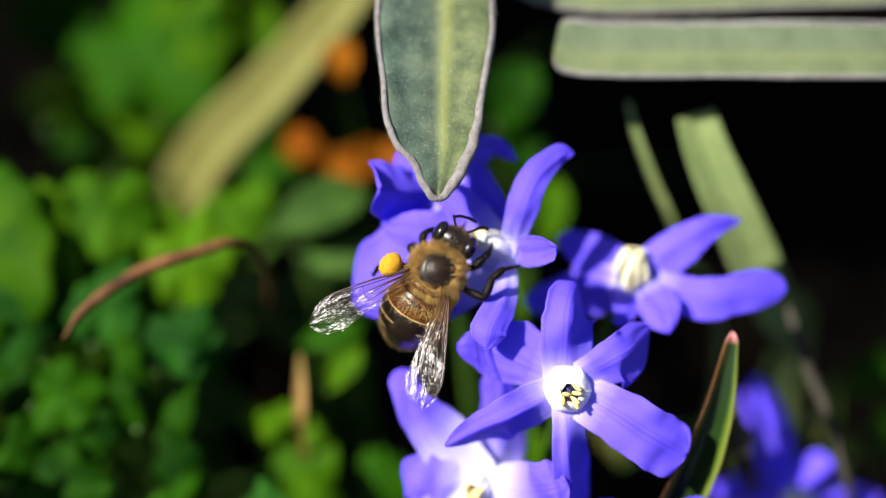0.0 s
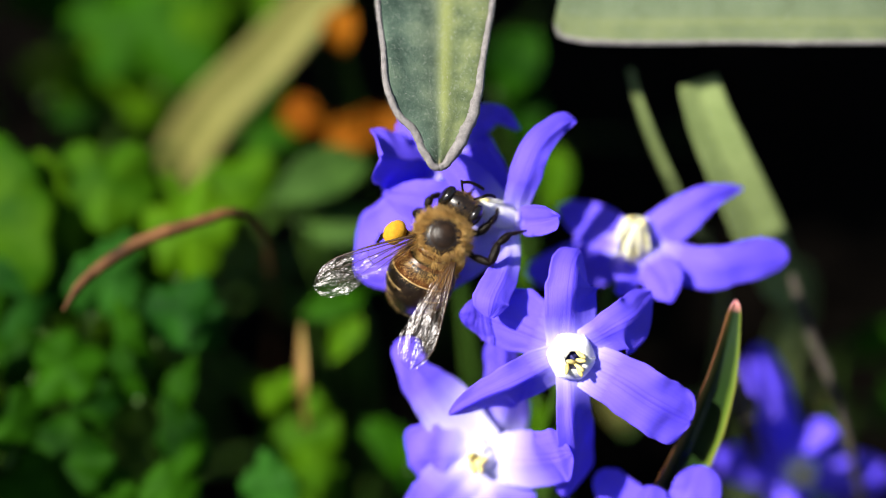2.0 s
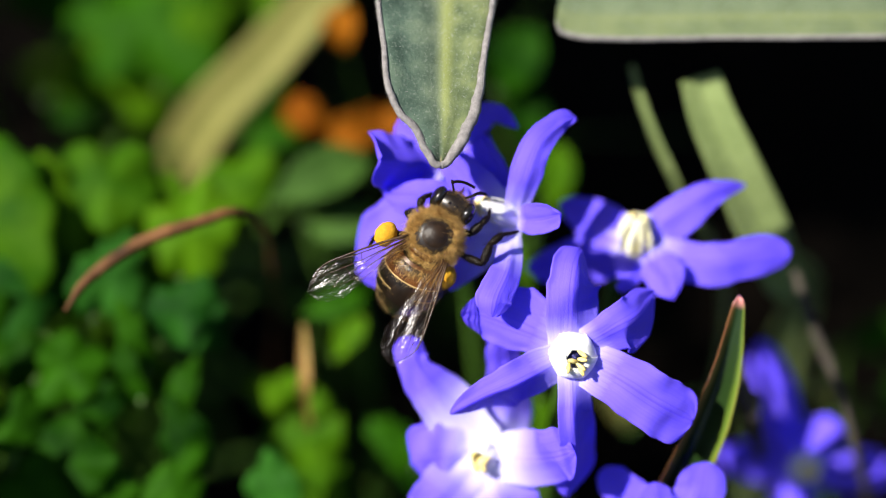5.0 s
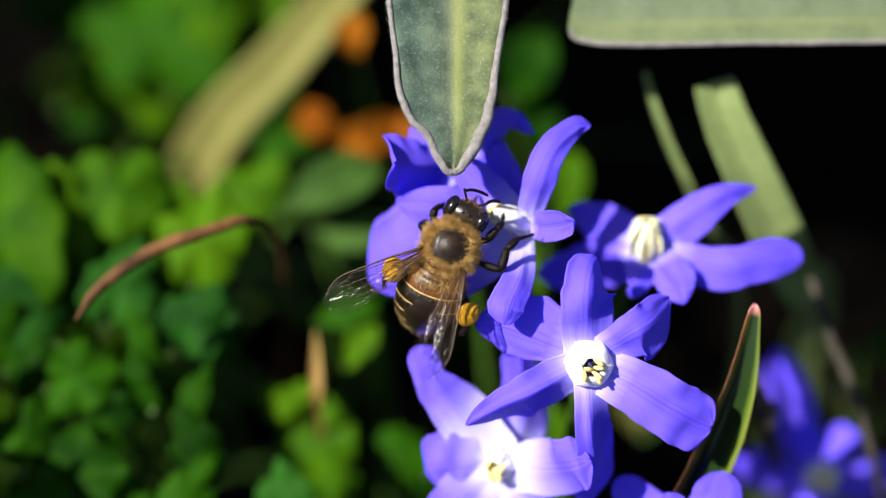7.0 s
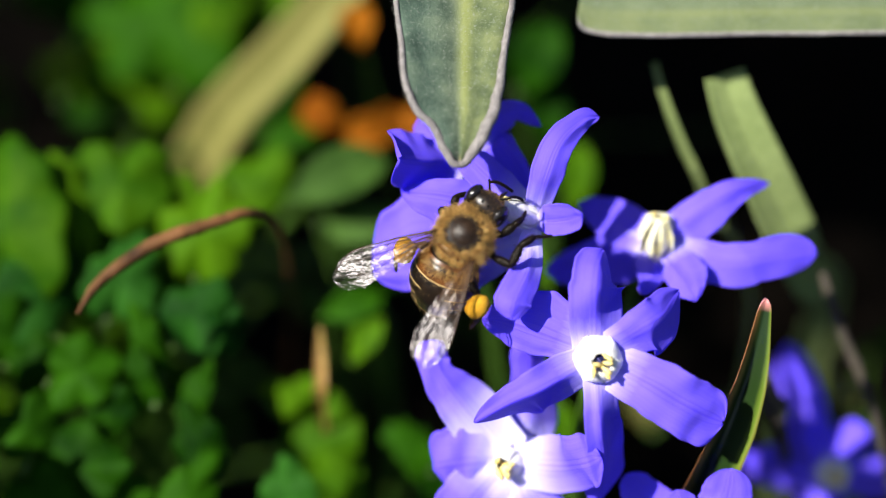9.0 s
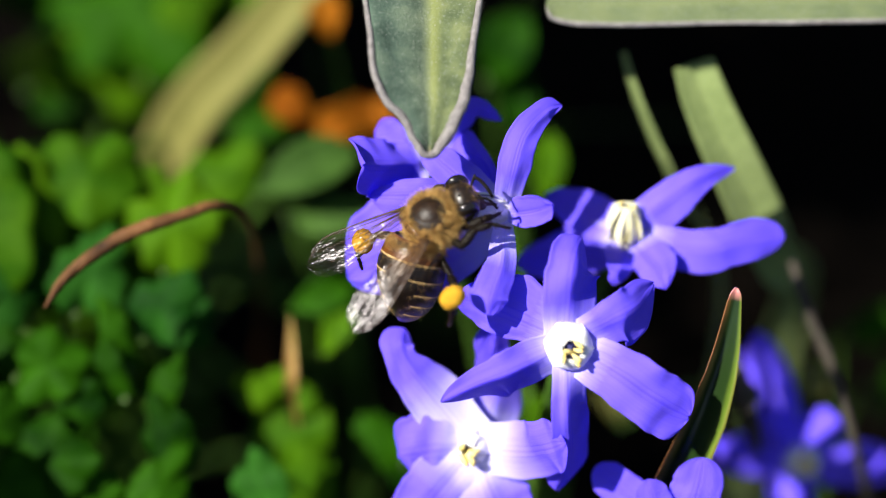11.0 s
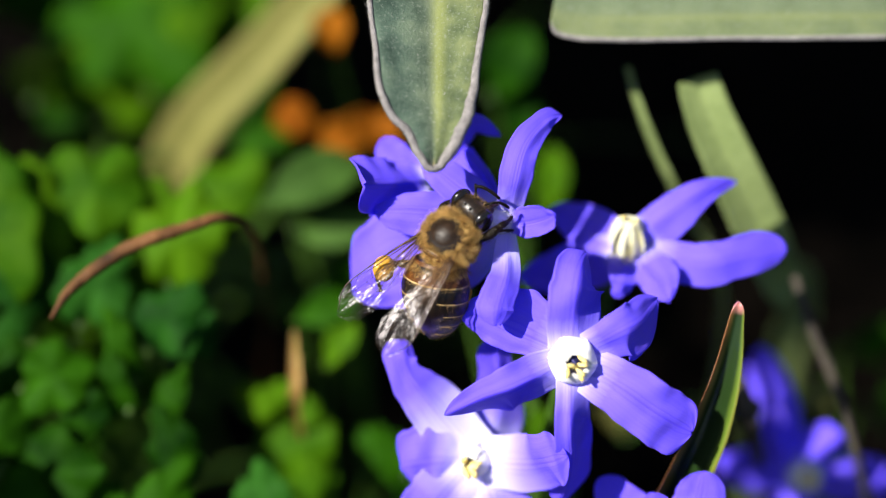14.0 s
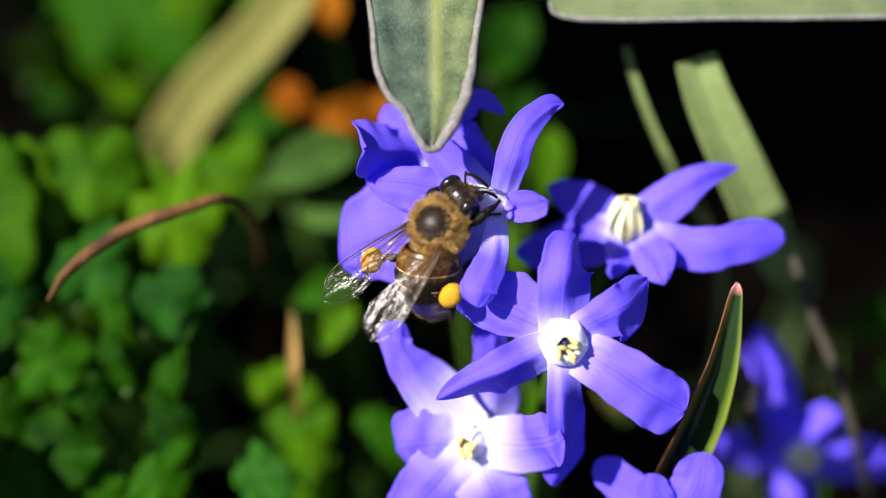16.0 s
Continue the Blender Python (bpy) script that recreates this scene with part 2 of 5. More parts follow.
TERGITE = plain_material("bee_abdomen_shell", (0.004, 0.0025, 0.0015), (0.014, 0.007, 0.004), 1300, 0.38, 0.5, 0.08, 0.45)
EYE = plain_material("bee_eye", (0.006, 0.005, 0.005), (0.014, 0.010, 0.008), 3000, 0.2, 0.3, 0.03, 0.7)
FUR = hair_material("bee_golden_fur", (0.17, 0.062, 0.009), (0.98, 0.70, 0.26))
DARKFUR = hair_material("bee_dark_fur", (0.008, 0.005, 0.003), (0.07, 0.036, 0.014))
PALEFUR = hair_material("bee_pale_fur", (0.22, 0.12, 0.030), (0.74, 0.52, 0.23))
HEADFUR = hair_material("bee_head_fur", (0.03, 0.014, 0.005), (0.62, 0.40, 0.16))
BAND = plain_material("bee_buff_band", (0.40, 0.26, 0.10), (0.66, 0.47, 0.22), 1400, 0.7, 0.7, 0.1, 0.2)
POLLEN = plain_material("pollen", (0.558, 0.252, 0.0135), (0.702, 0.396, 0.027), 1300, 0.85, 0.8, 0.15, 0.2)
WING = wing_material()
VEIN = plain_material("wing_vein", (0.02, 0.010, 0.004), (0.08, 0.038, 0.014), 900, 0.35)


# ---- mesh builders ----
def part(name, verts, faces, material, parent=None, label="", uv=None, second=None, slots=None, smooth=True):
    """One mesh object from units; uv is one pair per vertex; slots gives the second material to some faces."""
    me = bpy.data.meshes.new(name)
    me.from_pydata([tuple(c) for c in (np.asarray(verts, float) * UNIT)], [], faces)
    me.materials.append(material)
    if second:
        me.materials.append(second)
        me.polygons.foreach_set("material_index", slots)
    me.polygons.foreach_set("use_smooth", [smooth] * len(me.polygons))
    if uv is not None:
        idx = np.zeros(len(me.loops), int)
        me.loops.foreach_get("vertex_index", idx)
        me.uv_layers.new(name="UVMap").data.foreach_set("uv", np.asarray(uv, np.float32)[idx].ravel())
    me.update()
    ob = new(name, me)
    if parent:
        ob.parent = parent
    if label:
        tagged(ob, label)
    return ob


def root(name, m, label, category, group="", kind=""):
    ob = new(name)
    ob.empty_display_size = 0.002
    ob.matrix_world = m
    return tagged(ob, label, category, group, kind)


def unit(v):
    v = np.asarray(v, float)
    return v / np.maximum(np.linalg.norm(v, axis=-1, keepdims=True), 1e-9)


def curve(points, n):
    """A smooth line through the points (Catmull-Rom, even in its knots)."""
    p = np.asarray(points, float)
    if len(p) == 3:
        s = np.linspace(0, 1, n)[:, None]
        return p[0] * (2 * s - 1) * (s - 1) + p[1] * 4 * s * (1 - s) + p[2] * s * (2 * s - 1)
    q = np.vstack([2 * p[0] - p[1], p, 2 * p[-1] - p[-2]])
    out = []
    for s in np.linspace(0, len(p) - 1, n):
        i = min(int(s), len(p) - 2)
        f = s - i
        a, b, c, d = q[i:i + 4]
        out.append(0.5 * (2 * b + (c - a) * f + (2 * a - 5 * b + 4 * c - d) * f * f + (3 * b - a - 3 * c + d) * f ** 3))
    return np.array(out)


def obovate(s):
    return np.maximum(0.05, np.sin(np.pi * np.clip(s, 0, 1) ** 1.35) ** 0.75)


def lance(s):
    return np.maximum(0.03, np.sin(np.pi * np.clip(s * 0.94 + 0.03, 0, 1)) ** 0.8)


def strap(s):
    return 0.75 + 0.25 * np.sin(np.pi * s)


def ribbon(points, width, profile, face=(0, 0, 1), cup=0.0, thick=0.25, n=22, m=10, ruffle=0.0, crease=0.0, twist=0.0, curl=0.0, seed=0, jag=0.0, lumps=0.0, fold=0.0, halves=None, drops=(0.0, 0.0), lip=0.0):
    """A closed thin leaf or petal along a line: vertices, faces, uv.
    halves: half widths to the left and right of the line, at even steps; drops: how steeply each side falls from the midrib."""
    p = curve(points, n)
    s = np.linspace(0, 1, n)
    t = unit(np.gradient(p, axis=0))
    side = unit(np.cross(np.asarray(face, float), t))
    nrm = np.cross(t, side)
    a = radians(twist) * s[:, None]
    side, nrm = side * np.cos(a) + nrm * np.sin(a), nrm * np.cos(a) - side * np.sin(a)
    x = np.linspace(-1, 1, m + 1)
    hw = width / 2 * profile(s)
    rng = np.random.RandomState(seed)
    ph = rng.rand(6) * 6.28
    edge = 1 + jag * (np.sin(s * 23 + ph[0]) + 0.6 * np.sin(s * 41 + ph[1]))
    X, S = np.meshgrid(x, s)
    if halves:
        left, right = (curve([[q] for q in h], n)[:, 0] for h in halves)
        hw = (left + right) / 2
        width = 2 * hw.max()
        reach = np.where(X > 0, left[:, None], right[:, None]) * X
        fall = np.where(X > 0, drops[0], drops[1]) * np.minimum(1, S * 4) * (np.sqrt(reach ** 2 + 0.02) - 0.14)
    else:
        reach, fall = X * hw[:, None], 0.0
    fall = fall - lip * hw[:, None] * np.maximum(0, np.abs(X) - 0.72) ** 2 * 6
    wave = ruffle * width * (X ** 2) * (np.sin(S * 15 + ph[2] + (X > 0) * 2) * 0.6 + np.sin(S * 27 + ph[3] + (X > 0) * 4) * 0.4)
    dips = -crease * width * np.exp(-(X / 0.16) ** 2) + crease * 0.35 * width * np.cos(X * 9 + ph[4] * 0.3) * (1 - X ** 2)
    soft = np.array([[noise.noise(Vector((q * 1.3 + ph[5], r * 4.0, seed * 1.7))) for q in x] for r in s])
    lift = lumps * width * soft + fold * hw[:, None] * (np.sqrt(X ** 2 + 0.01) - 0.1) * np.minimum(1, S * 2.5)[..., ] + cup * hw[:, None] * X ** 2 + wave + dips + curl * width * S ** 3 * np.abs(X) ** 3 - fall
    top = p[:, None] + side[:, None] * (reach * edge[:, None])[..., None] + nrm[:, None] * lift[..., None]
    low = top - nrm[:, None] * (thick * (1 - 0.75 * X ** 4))[..., None]
    k = m + 1
    verts = np.vstack([top.reshape(-1, 3), low.reshape(-1, 3)])
    f, o = [], n * k
    for i in range(n - 1):
        for j in range(m):
            a0, b0, c0, d0 = i * k + j, i * k + j + 1, (i + 1) * k + j + 1, (i + 1) * k + j
            f += [(a0, b0, c0, d0), (o + d0, o + c0, o + b0, o + a0)]
        f += [(i * k, (i + 1) * k, o + (i + 1) * k, o + i * k), (i * k + m, o + i * k + m, o + (i + 1) * k + m, (i + 1) * k + m)]
    for j in range(m):
        f += [(j, o + j, o + j + 1, j + 1), ((n - 1) * k + j, (n - 1) * k + j + 1, o + (n - 1) * k + j + 1, o + (n - 1) * k + j)]
    uv = np.stack([(X + 1) / 2, S], -1).reshape(-1, 2)
    return verts, f, np.vstack([uv, uv])


def tube(points, radii, sides=8, n=16, lump=0.0, seed=0, flat=1.0):
    """A tapered round stem through the points, closed at both ends."""
    p = curve(points, n)
    r = np.interp(np.linspace(0, 1, n), np.linspace(0, 1, len(radii)), radii)
    t = unit(np.gradient(p, axis=0))
    ref = np.array([0.31, 0.17, 0.93]) if abs(t[0] @ np.array([0.31, 0.17, 0.93])) < 0.9 else np.array([1.0, 0, 0])
    a = unit(np.cross(t, ref))
    b = np.cross(t, a)
    rng = np.random.RandomState(seed)
    ang = np.arange(sides) * 2 * np.pi / sides
    rr = r[:, None] * (1 + lump * (rng.rand(n, sides) - 0.5) + lump * np.sin(np.linspace(0, 9, n))[:, None] * 0.5)
    v = p[:, None] + a[:, None] * (np.cos(ang) * rr)[..., None] + b[:, None] * (np.sin(ang) * rr)[..., None] * flat
    f = [(i * sides + j, i * sides + (j + 1) % sides, (i + 1) * sides + (j + 1) % sides, (i + 1) * sides + j)
         for i in range(n - 1) for j in range(sides)]
    f += [tuple(range(sides))[::-1], tuple((n - 1) * sides + j for j in range(sides))]
    return v.reshape(-1, 3), f


def ball(centre, radii, rings=14, segs=20, lump=0.0, seed=0):
    rng = np.random.RandomState(seed)
    th = np.linspace(0.02, np.pi - 0.02, rings)
    ph = np.arange(segs) * 2 * np.pi / segs
    k = 1 + lump * (rng.rand(rings, segs) - 0.5)
    d = np.stack([np.outer(np.sin(th), np.cos(ph)), np.outer(np.sin(th), np.sin(ph)), np.outer(np.cos(th), np.ones(segs))], -1) * k[..., None]
    v = np.asarray(centre) + d * np.asarray(radii)
    f = [(i * segs + j, (i + 1) * segs + j, (i + 1) * segs + (j + 1) % segs, i * segs + (j + 1) % segs)
         for i in range(rings - 1) for j in range(segs)]
    f += [tuple(range(segs)), tuple((rings - 1) * segs + j for j in range(segs))[::-1]]
    return v.reshape(-1, 3), f


def joined(*shapes):
    vs, fs, o = [], [], 0
    for v, f in shapes:
        vs.append(np.asarray(v))
        fs += [tuple(i + o for i in q) for q in f]
        o += len(v)
    return np.vstack(vs), fs


def hairs(points, normals, length, radius, lean=(0, 0, 0), spread=0.5, seed=0):
    """Short tapered hairs, one island each."""
    rng = np.random.RandomState(seed)
    p = np.asarray(points, float)
    d = unit(np.asarray(normals, float) + np.asarray(lean, float) + spread * (rng.rand(len(p), 3) - 0.5) * 2)
    a = unit(np.cross(d, rng.rand(len(p), 3) - 0.5))
    b = np.cross(d, a)
    ln = length * (0.6 + 0.7 * rng.rand(len(p)))[:, None]
    q = p - d * 0.05
    bend = unit(d + np.asarray(lean, float) * 0.5 + 0.25 * (rng.rand(len(p), 3) - 0.5))
    v = np.stack([q + a * radius, q - a * radius * 0.5 + b * radius * 0.87, q - a * radius * 0.5 - b * radius * 0.87,
                  q + d * ln * 0.55 + a * radius * 0.6, q + d * ln * 0.55 - a * radius * 0.6, q + d * ln * 0.55 + bend * ln * 0.45], 1).reshape(-1, 3)
    f = []
    for i in range(0, len(v), 6):
        f += [(i, i + 1, i + 4, i + 3), (i + 1, i + 2, i + 4), (i + 2, i, i + 3, i + 4), (i + 3, i + 4, i + 5)]
    return v, f


def ground_drop(c):
    """How far a point of the plan stands above the soil, in units."""
    return (HEIGHT / UNIT + c[1] * math.cos(SLOPE) + c[2] * math.sin(SLOPE))


# ---- ground ----
def build_ground():
    k = np.sinh(np.linspace(-7.5, 7.5, 121)) / np.sinh(7.5) * 60
    X, Y = np.meshgrid(k, k)
    Z = np.zeros_like(X)
    for i in range(121):
        for j in range(121):
            p = Vector((X[i, j] * 30, Y[i, j] * 30, 0))
            Z[i, j] = -0.008 + 0.010 * noise.noise(p) * math.exp(-(X[i, j] ** 2 + Y[i, j] ** 2)) + 0.004 * noise.noise(p * 4) * math.exp(-(X[i, j] ** 2 + Y[i, j] ** 2))
    f = [(i * 121 + j, i * 121 + j + 1, (i + 1) * 121 + j + 1, (i + 1) * 121 + j) for i in range(120) for j in range(120)]
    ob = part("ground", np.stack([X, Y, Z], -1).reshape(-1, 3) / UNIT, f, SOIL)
    tagged(ob, "garden soil, its near-black colour standing in for deep shade under the plants", "ground", kind="structure")


build_ground()


# ---- blossoms ----
def stamens(flower, size, lean=(0, 0), gape=1.0, anther=1.0, pistil=WHITE, cream=WHITE):
    """A white cup of flat filaments, yellow anthers and a dark pistil."""
    rng = np.random.RandomState(int(size * 97))
    for i in range(6):
        a = radians(60 * i + 25)
        d = np.array([math.cos(a), math.sin(a), 0])
        l = np.array([lean[0], lean[1], 0])
        pts = [d * 0.95 * size * gape, d * 1.15 * size * gape + l * 0.6 + (0, 0, 0.75 * size), d * 0.48 * size * gape + l * 1.5 + (0, 0, 1.4 * size)]
        v, f, uv = ribbon(pts, 2.9 * size if cream is CREAM else 1.75 * size * gape, lambda s: 1.0 - 0.38 * s, face=-d, cup=0.06, thick=0.18, n=7, m=4)
        part("filament", v, f, cream, flower, uv=uv)
        tip = pts[2] + np.array([rng.rand() - 0.4, rng.rand() - 0.7, 0.3]) * 0.6 * size
        s = 0.55 * size * anther
        out = unit(d * (rng.rand() - 0.1) + np.array([0.5 * rng.rand(), -0.5 * rng.rand(), 0.4]))
        v, f = tube([tip - out * s * 0.9, tip + (0, 0, 0.12 * s), tip + out * s * 0.9], [0.18 * s, 0.42 * s, 0.2 * s], 6, 6)
        part("anther", v, f, ANTHER, flower, "cream-yellow anther")
    if cream is CREAM or abs(lean[0]) > 1:
        l = np.array([lean[0], lean[1], 0])
        v, f = tube([(0, 0, 0), l * 0.6 + (0, 0, 1.0 * size), l * 1.45 + (0, 0, 1.85 * size)], [0.95 * size * gape, 1.05 * size * gape, 0.55 * size * gape], 16, 12)
        part("filament_cup", v, f, cream, flower, "smooth pale cup of joined filaments")
    v, f = joined(ball((lean[0] * 0.5, lean[1] * 0.5, 0.6 * size), (0.5 * size, 0.5 * size, 0.6 * size), 8, 10),
                  tube([(0, 0, 1.2 * size), (lean[0] * 0.6, lean[1] * 0.6, 1.3 * size), (lean[0], lean[1], 1.55 * size)], [0.16, 0.12], 6, 5))
    part("pistil", v, f, pistil, flower)


def blossom(name, centre, petals, label, material, stem_to, cup_size=1.0, lean=(0, 0), gape=1.0, anther=1.0, has_cup=True, pistil=WHITE, cream=WHITE):
    c = np.array(centre)
    thing = root(name, plan(*centre), label, "flower", "spring blossoms")
    for i, (line, left, right, o) in enumerate(petals):
        seed = i * 7 + len(name) + int(abs(c[0]) * 10)
        q = np.linspace(0, 1, 64)
        rounded = np.sqrt(np.maximum(0.01, 1 - np.maximum(0, (q - 0.82) / 0.18) ** 2.3))
        halves = [list(curve([[h] for h in side], 64)[:, 0] * rounded) for side in (left, right)]
        path = [np.array(p) - c for p in line]
        path[0] = path[0] * (0.35, 0.35, 0.35) - (0, 0, 0.3) if np.linalg.norm(path[0]) < 4 else path[0]
        v, f, uv = ribbon(path, 1, strap, halves=halves, drops=(o.get("dl", 0.2), o.get("dr", 0.2)), lip=o.get("lip", 0.10), thick=0.2,
                          n=64, m=20, ruffle=o.get("ruffle", 0.03), crease=o.get("crease", 0.02), twist=o.get("twist", 0), seed=seed, jag=o.get("jag", 0.020), lumps=o.get("lumps", 0.055))
        part("petal", v, f, o.get("mat", material), thing, uv=uv)
    if has_cup:
        stamens(thing, cup_size, lean, gape, anther, pistil, cream)
    deep = -0.9 if has_cup else -2.2
    v, f = ball((0, 0, deep), (1.0 * cup_size, 1.0 * cup_size, 0.9 * cup_size), 8, 12)
    part("receptacle", v, f, STEM, thing, "green receptacle")
    drop = ground_drop(c)
    foot = np.array(DOWN) * (drop + 6) + np.array([stem_to, 0, 0])
    v, f = tube([(0, 0, -1.0), (stem_to * 0.05, -1.0, -5.0), np.array(DOWN) * drop * 0.35 + (stem_to * 0.4, 2, -5), foot], [0.55, 0.6, 0.8, 1.1], 8, 24)
    part("stem", v, f, STEM, thing, "slender green stem")
    return thing


flower_top = blossom("blue_star_flower", (5.58, 2.51, -3), [
    ([(6.43, 2.50, -2.6), (6.80, 5.80, 0.0), (8.03, 8.78, 0.3), (10.13, 10.83, -1.0), (11.58, 11.27, -2.0)], [0.94, 1.39, 1.55, 1.33, 1.00, 0.50], [0.94, 1.39, 1.39, 1.16, 0.83, 0.50], dict(dl=0.15, dr=0.55, mat=PETAL)),
    ([(6.52, 1.68, -2.4), (8.00, 2.14, 0.8), (9.56, 2.58, 3.2)], [0.44, 1.31, 1.53, 1.48, 1.31, 0.82], [0.44, 0.99, 1.26, 1.21, 1.10, 0.77], dict(dl=-0.35, dr=-0.2, mat=PETAL)),
    ([(6.16, 0.81, -2.4), (5.24, -1.83, 1.5), (4.10, -4.34, 3.2), (3.61, -6.20, 3.0)], [0.76, 1.03, 1.25, 1.36, 1.31, 0.87], [0.76, 1.31, 1.58, 1.80, 1.80, 1.20], dict(dl=0.7, dr=0.15)),
    ([(5.16, 2.71, -2.8), (3.10, 4.88, -2.2), (0.81, 7.17, -2.2), (-0.82, 8.85, -3.0)], [0.90, 1.57, 1.68, 1.57, 1.35, 0.84], [1.12, 1.57, 1.68, 1.57, 1.23, 0.67], dict(dl=0.05, dr=0.4, mat=PETAL_PALE)),
    ([(4.40, 1.99, -3.0), (0.81, 3.81, -2.0), (-2.48, 4.61, -1.8), (-5.83, 4.86, -3.0)], [1.34, 2.24, 2.58, 2.47, 2.02, 1.01], [1.34, 1.79, 1.79, 1.57, 1.12, 0.56], dict(dl=0.25, dr=0.3, ruffle=0.05)),
    ([(4.17, 0.67, -4.0), (-0.46, -0.46, -4.2), (-4.62, -1.09, -5.0), (-8.58, -2.14, -6.0)], [1.71, 3.14, 3.54, 3.31, 2.57, 1.71], [1.43, 3.42, 5.25, 5.93, 5.02, 2.57], dict(dl=0.1, dr=0.1)),
], "violet-blue star flower with white throat, visited by the bee", PETAL_MID, 6, 0.9, (-1.9, 0.8), 1.0, 1.3)

flower_mid = blossom("blue_star_flower", (10.72, -9.48, 1), [
    ([(10.80, -7.73, 1.2), (10.73, -4.58, 3.2), (11.04, -2.00, 3.0), (11.73, -0.25, 0.8)], [2.06, 2.27, 2.33, 2.17, 2.06, 1.62], [2.17, 2.49, 2.60, 2.49, 2.06, 1.46], dict(dl=0.15, dr=1.35, ruffle=0.02)),
    ([(12.43, -8.22, 1.2), (14.36, -7.08, 3.0), (16.44, -5.96, 2.0), (18.24, -4.18, -1.0)], [1.31, 1.52, 1.80, 1.96, 1.74, 1.09], [1.31, 2.18, 2.72, 2.83, 2.18, 1.09], dict(dl=0.1, dr=0.85, ruffle=0.015)),
    ([(12.43, -10.45, 1.2), (14.87, -11.73, 2.4), (17.52, -13.50, 2.4), (19.69, -14.74, 1.4), (21.43, -15.55, 0.4)], [1.74, 2.28, 2.55, 2.61, 2.55, 2.06], [1.96, 2.39, 2.55, 2.66, 2.72, 2.06], dict(dl=0.05, dr=0.05, ruffle=0.035, crease=0.035)),
    ([(10.85, -11.25, 1.2), (10.73, -14.65, 2.6), (11.11, -17.81, 1.0), (11.17, -20.76, -2.0), (10.62, -22.88, -4.0)], [1.54, 1.98, 2.09, 2.09, 1.87, 1.32], [1.21, 1.32, 1.43, 1.65, 1.76, 1.32], dict(dl=1.9, dr=0.1)),
    ([(9.07, -10.85, 1.2), (6.17, -11.86, 2.6), (3.24, -13.03, 2.2), (0.05, -14.79, 0.5)], [1.63, 1.90, 2.17, 2.39, 1.41, 0.54], [1.63, 2.06, 1.96, 1.58, 1.19, 0.54], dict(dl=2.2, dr=0.15, ruffle=0.045)),
    ([(8.86, -7.91, 0.6), (6.04, -7.33, 0.3), (3.30, -6.25, 0.0), (1.10, -5.96, -0.2)], [1.32, 1.65, 2.09, 1.98, 1.43, 0.77], [2.31, 3.41, 3.73, 2.64, 1.65, 0.77], dict(dl=0.5, dr=0.1)),
], "wide-open violet-blue star flower with a small white eye", PETAL, -2, 1.35, (0.2, -0.25), 1.15, 0.8, True, PISTIL)

flower_side = blossom("blue_star_flower", (17.63, 0.05, -8.5), [
    ([(18.14, 0.05, -8.3), (21.39, 2.79, -7.0), (24.55, 4.69, -7.0), (28.23, 5.56, -9.0)], [1.17, 1.63, 1.52, 1.28, 0.87, 0.41], [1.40, 2.33, 2.16, 1.69, 0.93, 0.35], dict(dl=0.5, dr=0.2)),
    ([(19.16, -1.01, -8.0), (23.94, -1.84, -6.5), (27.62, -1.31, -6.5), (32.27, -0.85, -8.0)], [1.16, 1.74, 1.92, 1.74, 1.97, 1.63], [1.39, 1.97, 2.15, 2.09, 1.92, 1.51], dict(dl=0.15, dr=0.4)),
    ([(18.72, -1.53, -7.5), (19.78, -3.22, -5.0), (20.64, -5.12, -4.5)], [1.38, 2.18, 2.41, 1.84, 1.03, 0.34], [0.92, 1.26, 1.43, 1.32, 0.86, 0.34], dict(dl=0.3, dr=0.5)),
    ([(17.16, 0.86, -9.0), (13.78, 2.64, -10.0), (10.78, 3.97, -11.5)], [1.48, 2.13, 2.25, 1.90, 1.30, 0.47], [1.19, 1.90, 2.02, 1.66, 1.19, 0.47], dict(dl=0.1, dr=0.4)),
    ([(17.37, -0.75, -8.5), (12.26, -1.79, -11.0), (7.73, -2.25, -12.5)], [1.67, 2.26, 2.38, 2.02, 1.55, 0.71], [1.67, 2.38, 2.50, 2.14, 1.55, 0.71], dict(dl=0.3, dr=0.1)),
    ([(18.19, -1.11, -7.5), (16.79, -3.09, -6.0), (15.63, -3.80, -5.5)], [0.81, 1.27, 1.15, 0.98, 0.81, 0.46], [1.27, 1.73, 1.38, 1.04, 0.81, 0.46], dict(dl=0.3, dr=0.3)),
], "violet-blue star flower turned aside, with cream stamens", PETAL, -8, 1.2, (0.1, 1.5), 0.8, 0.8, True, CREAM, CREAM)

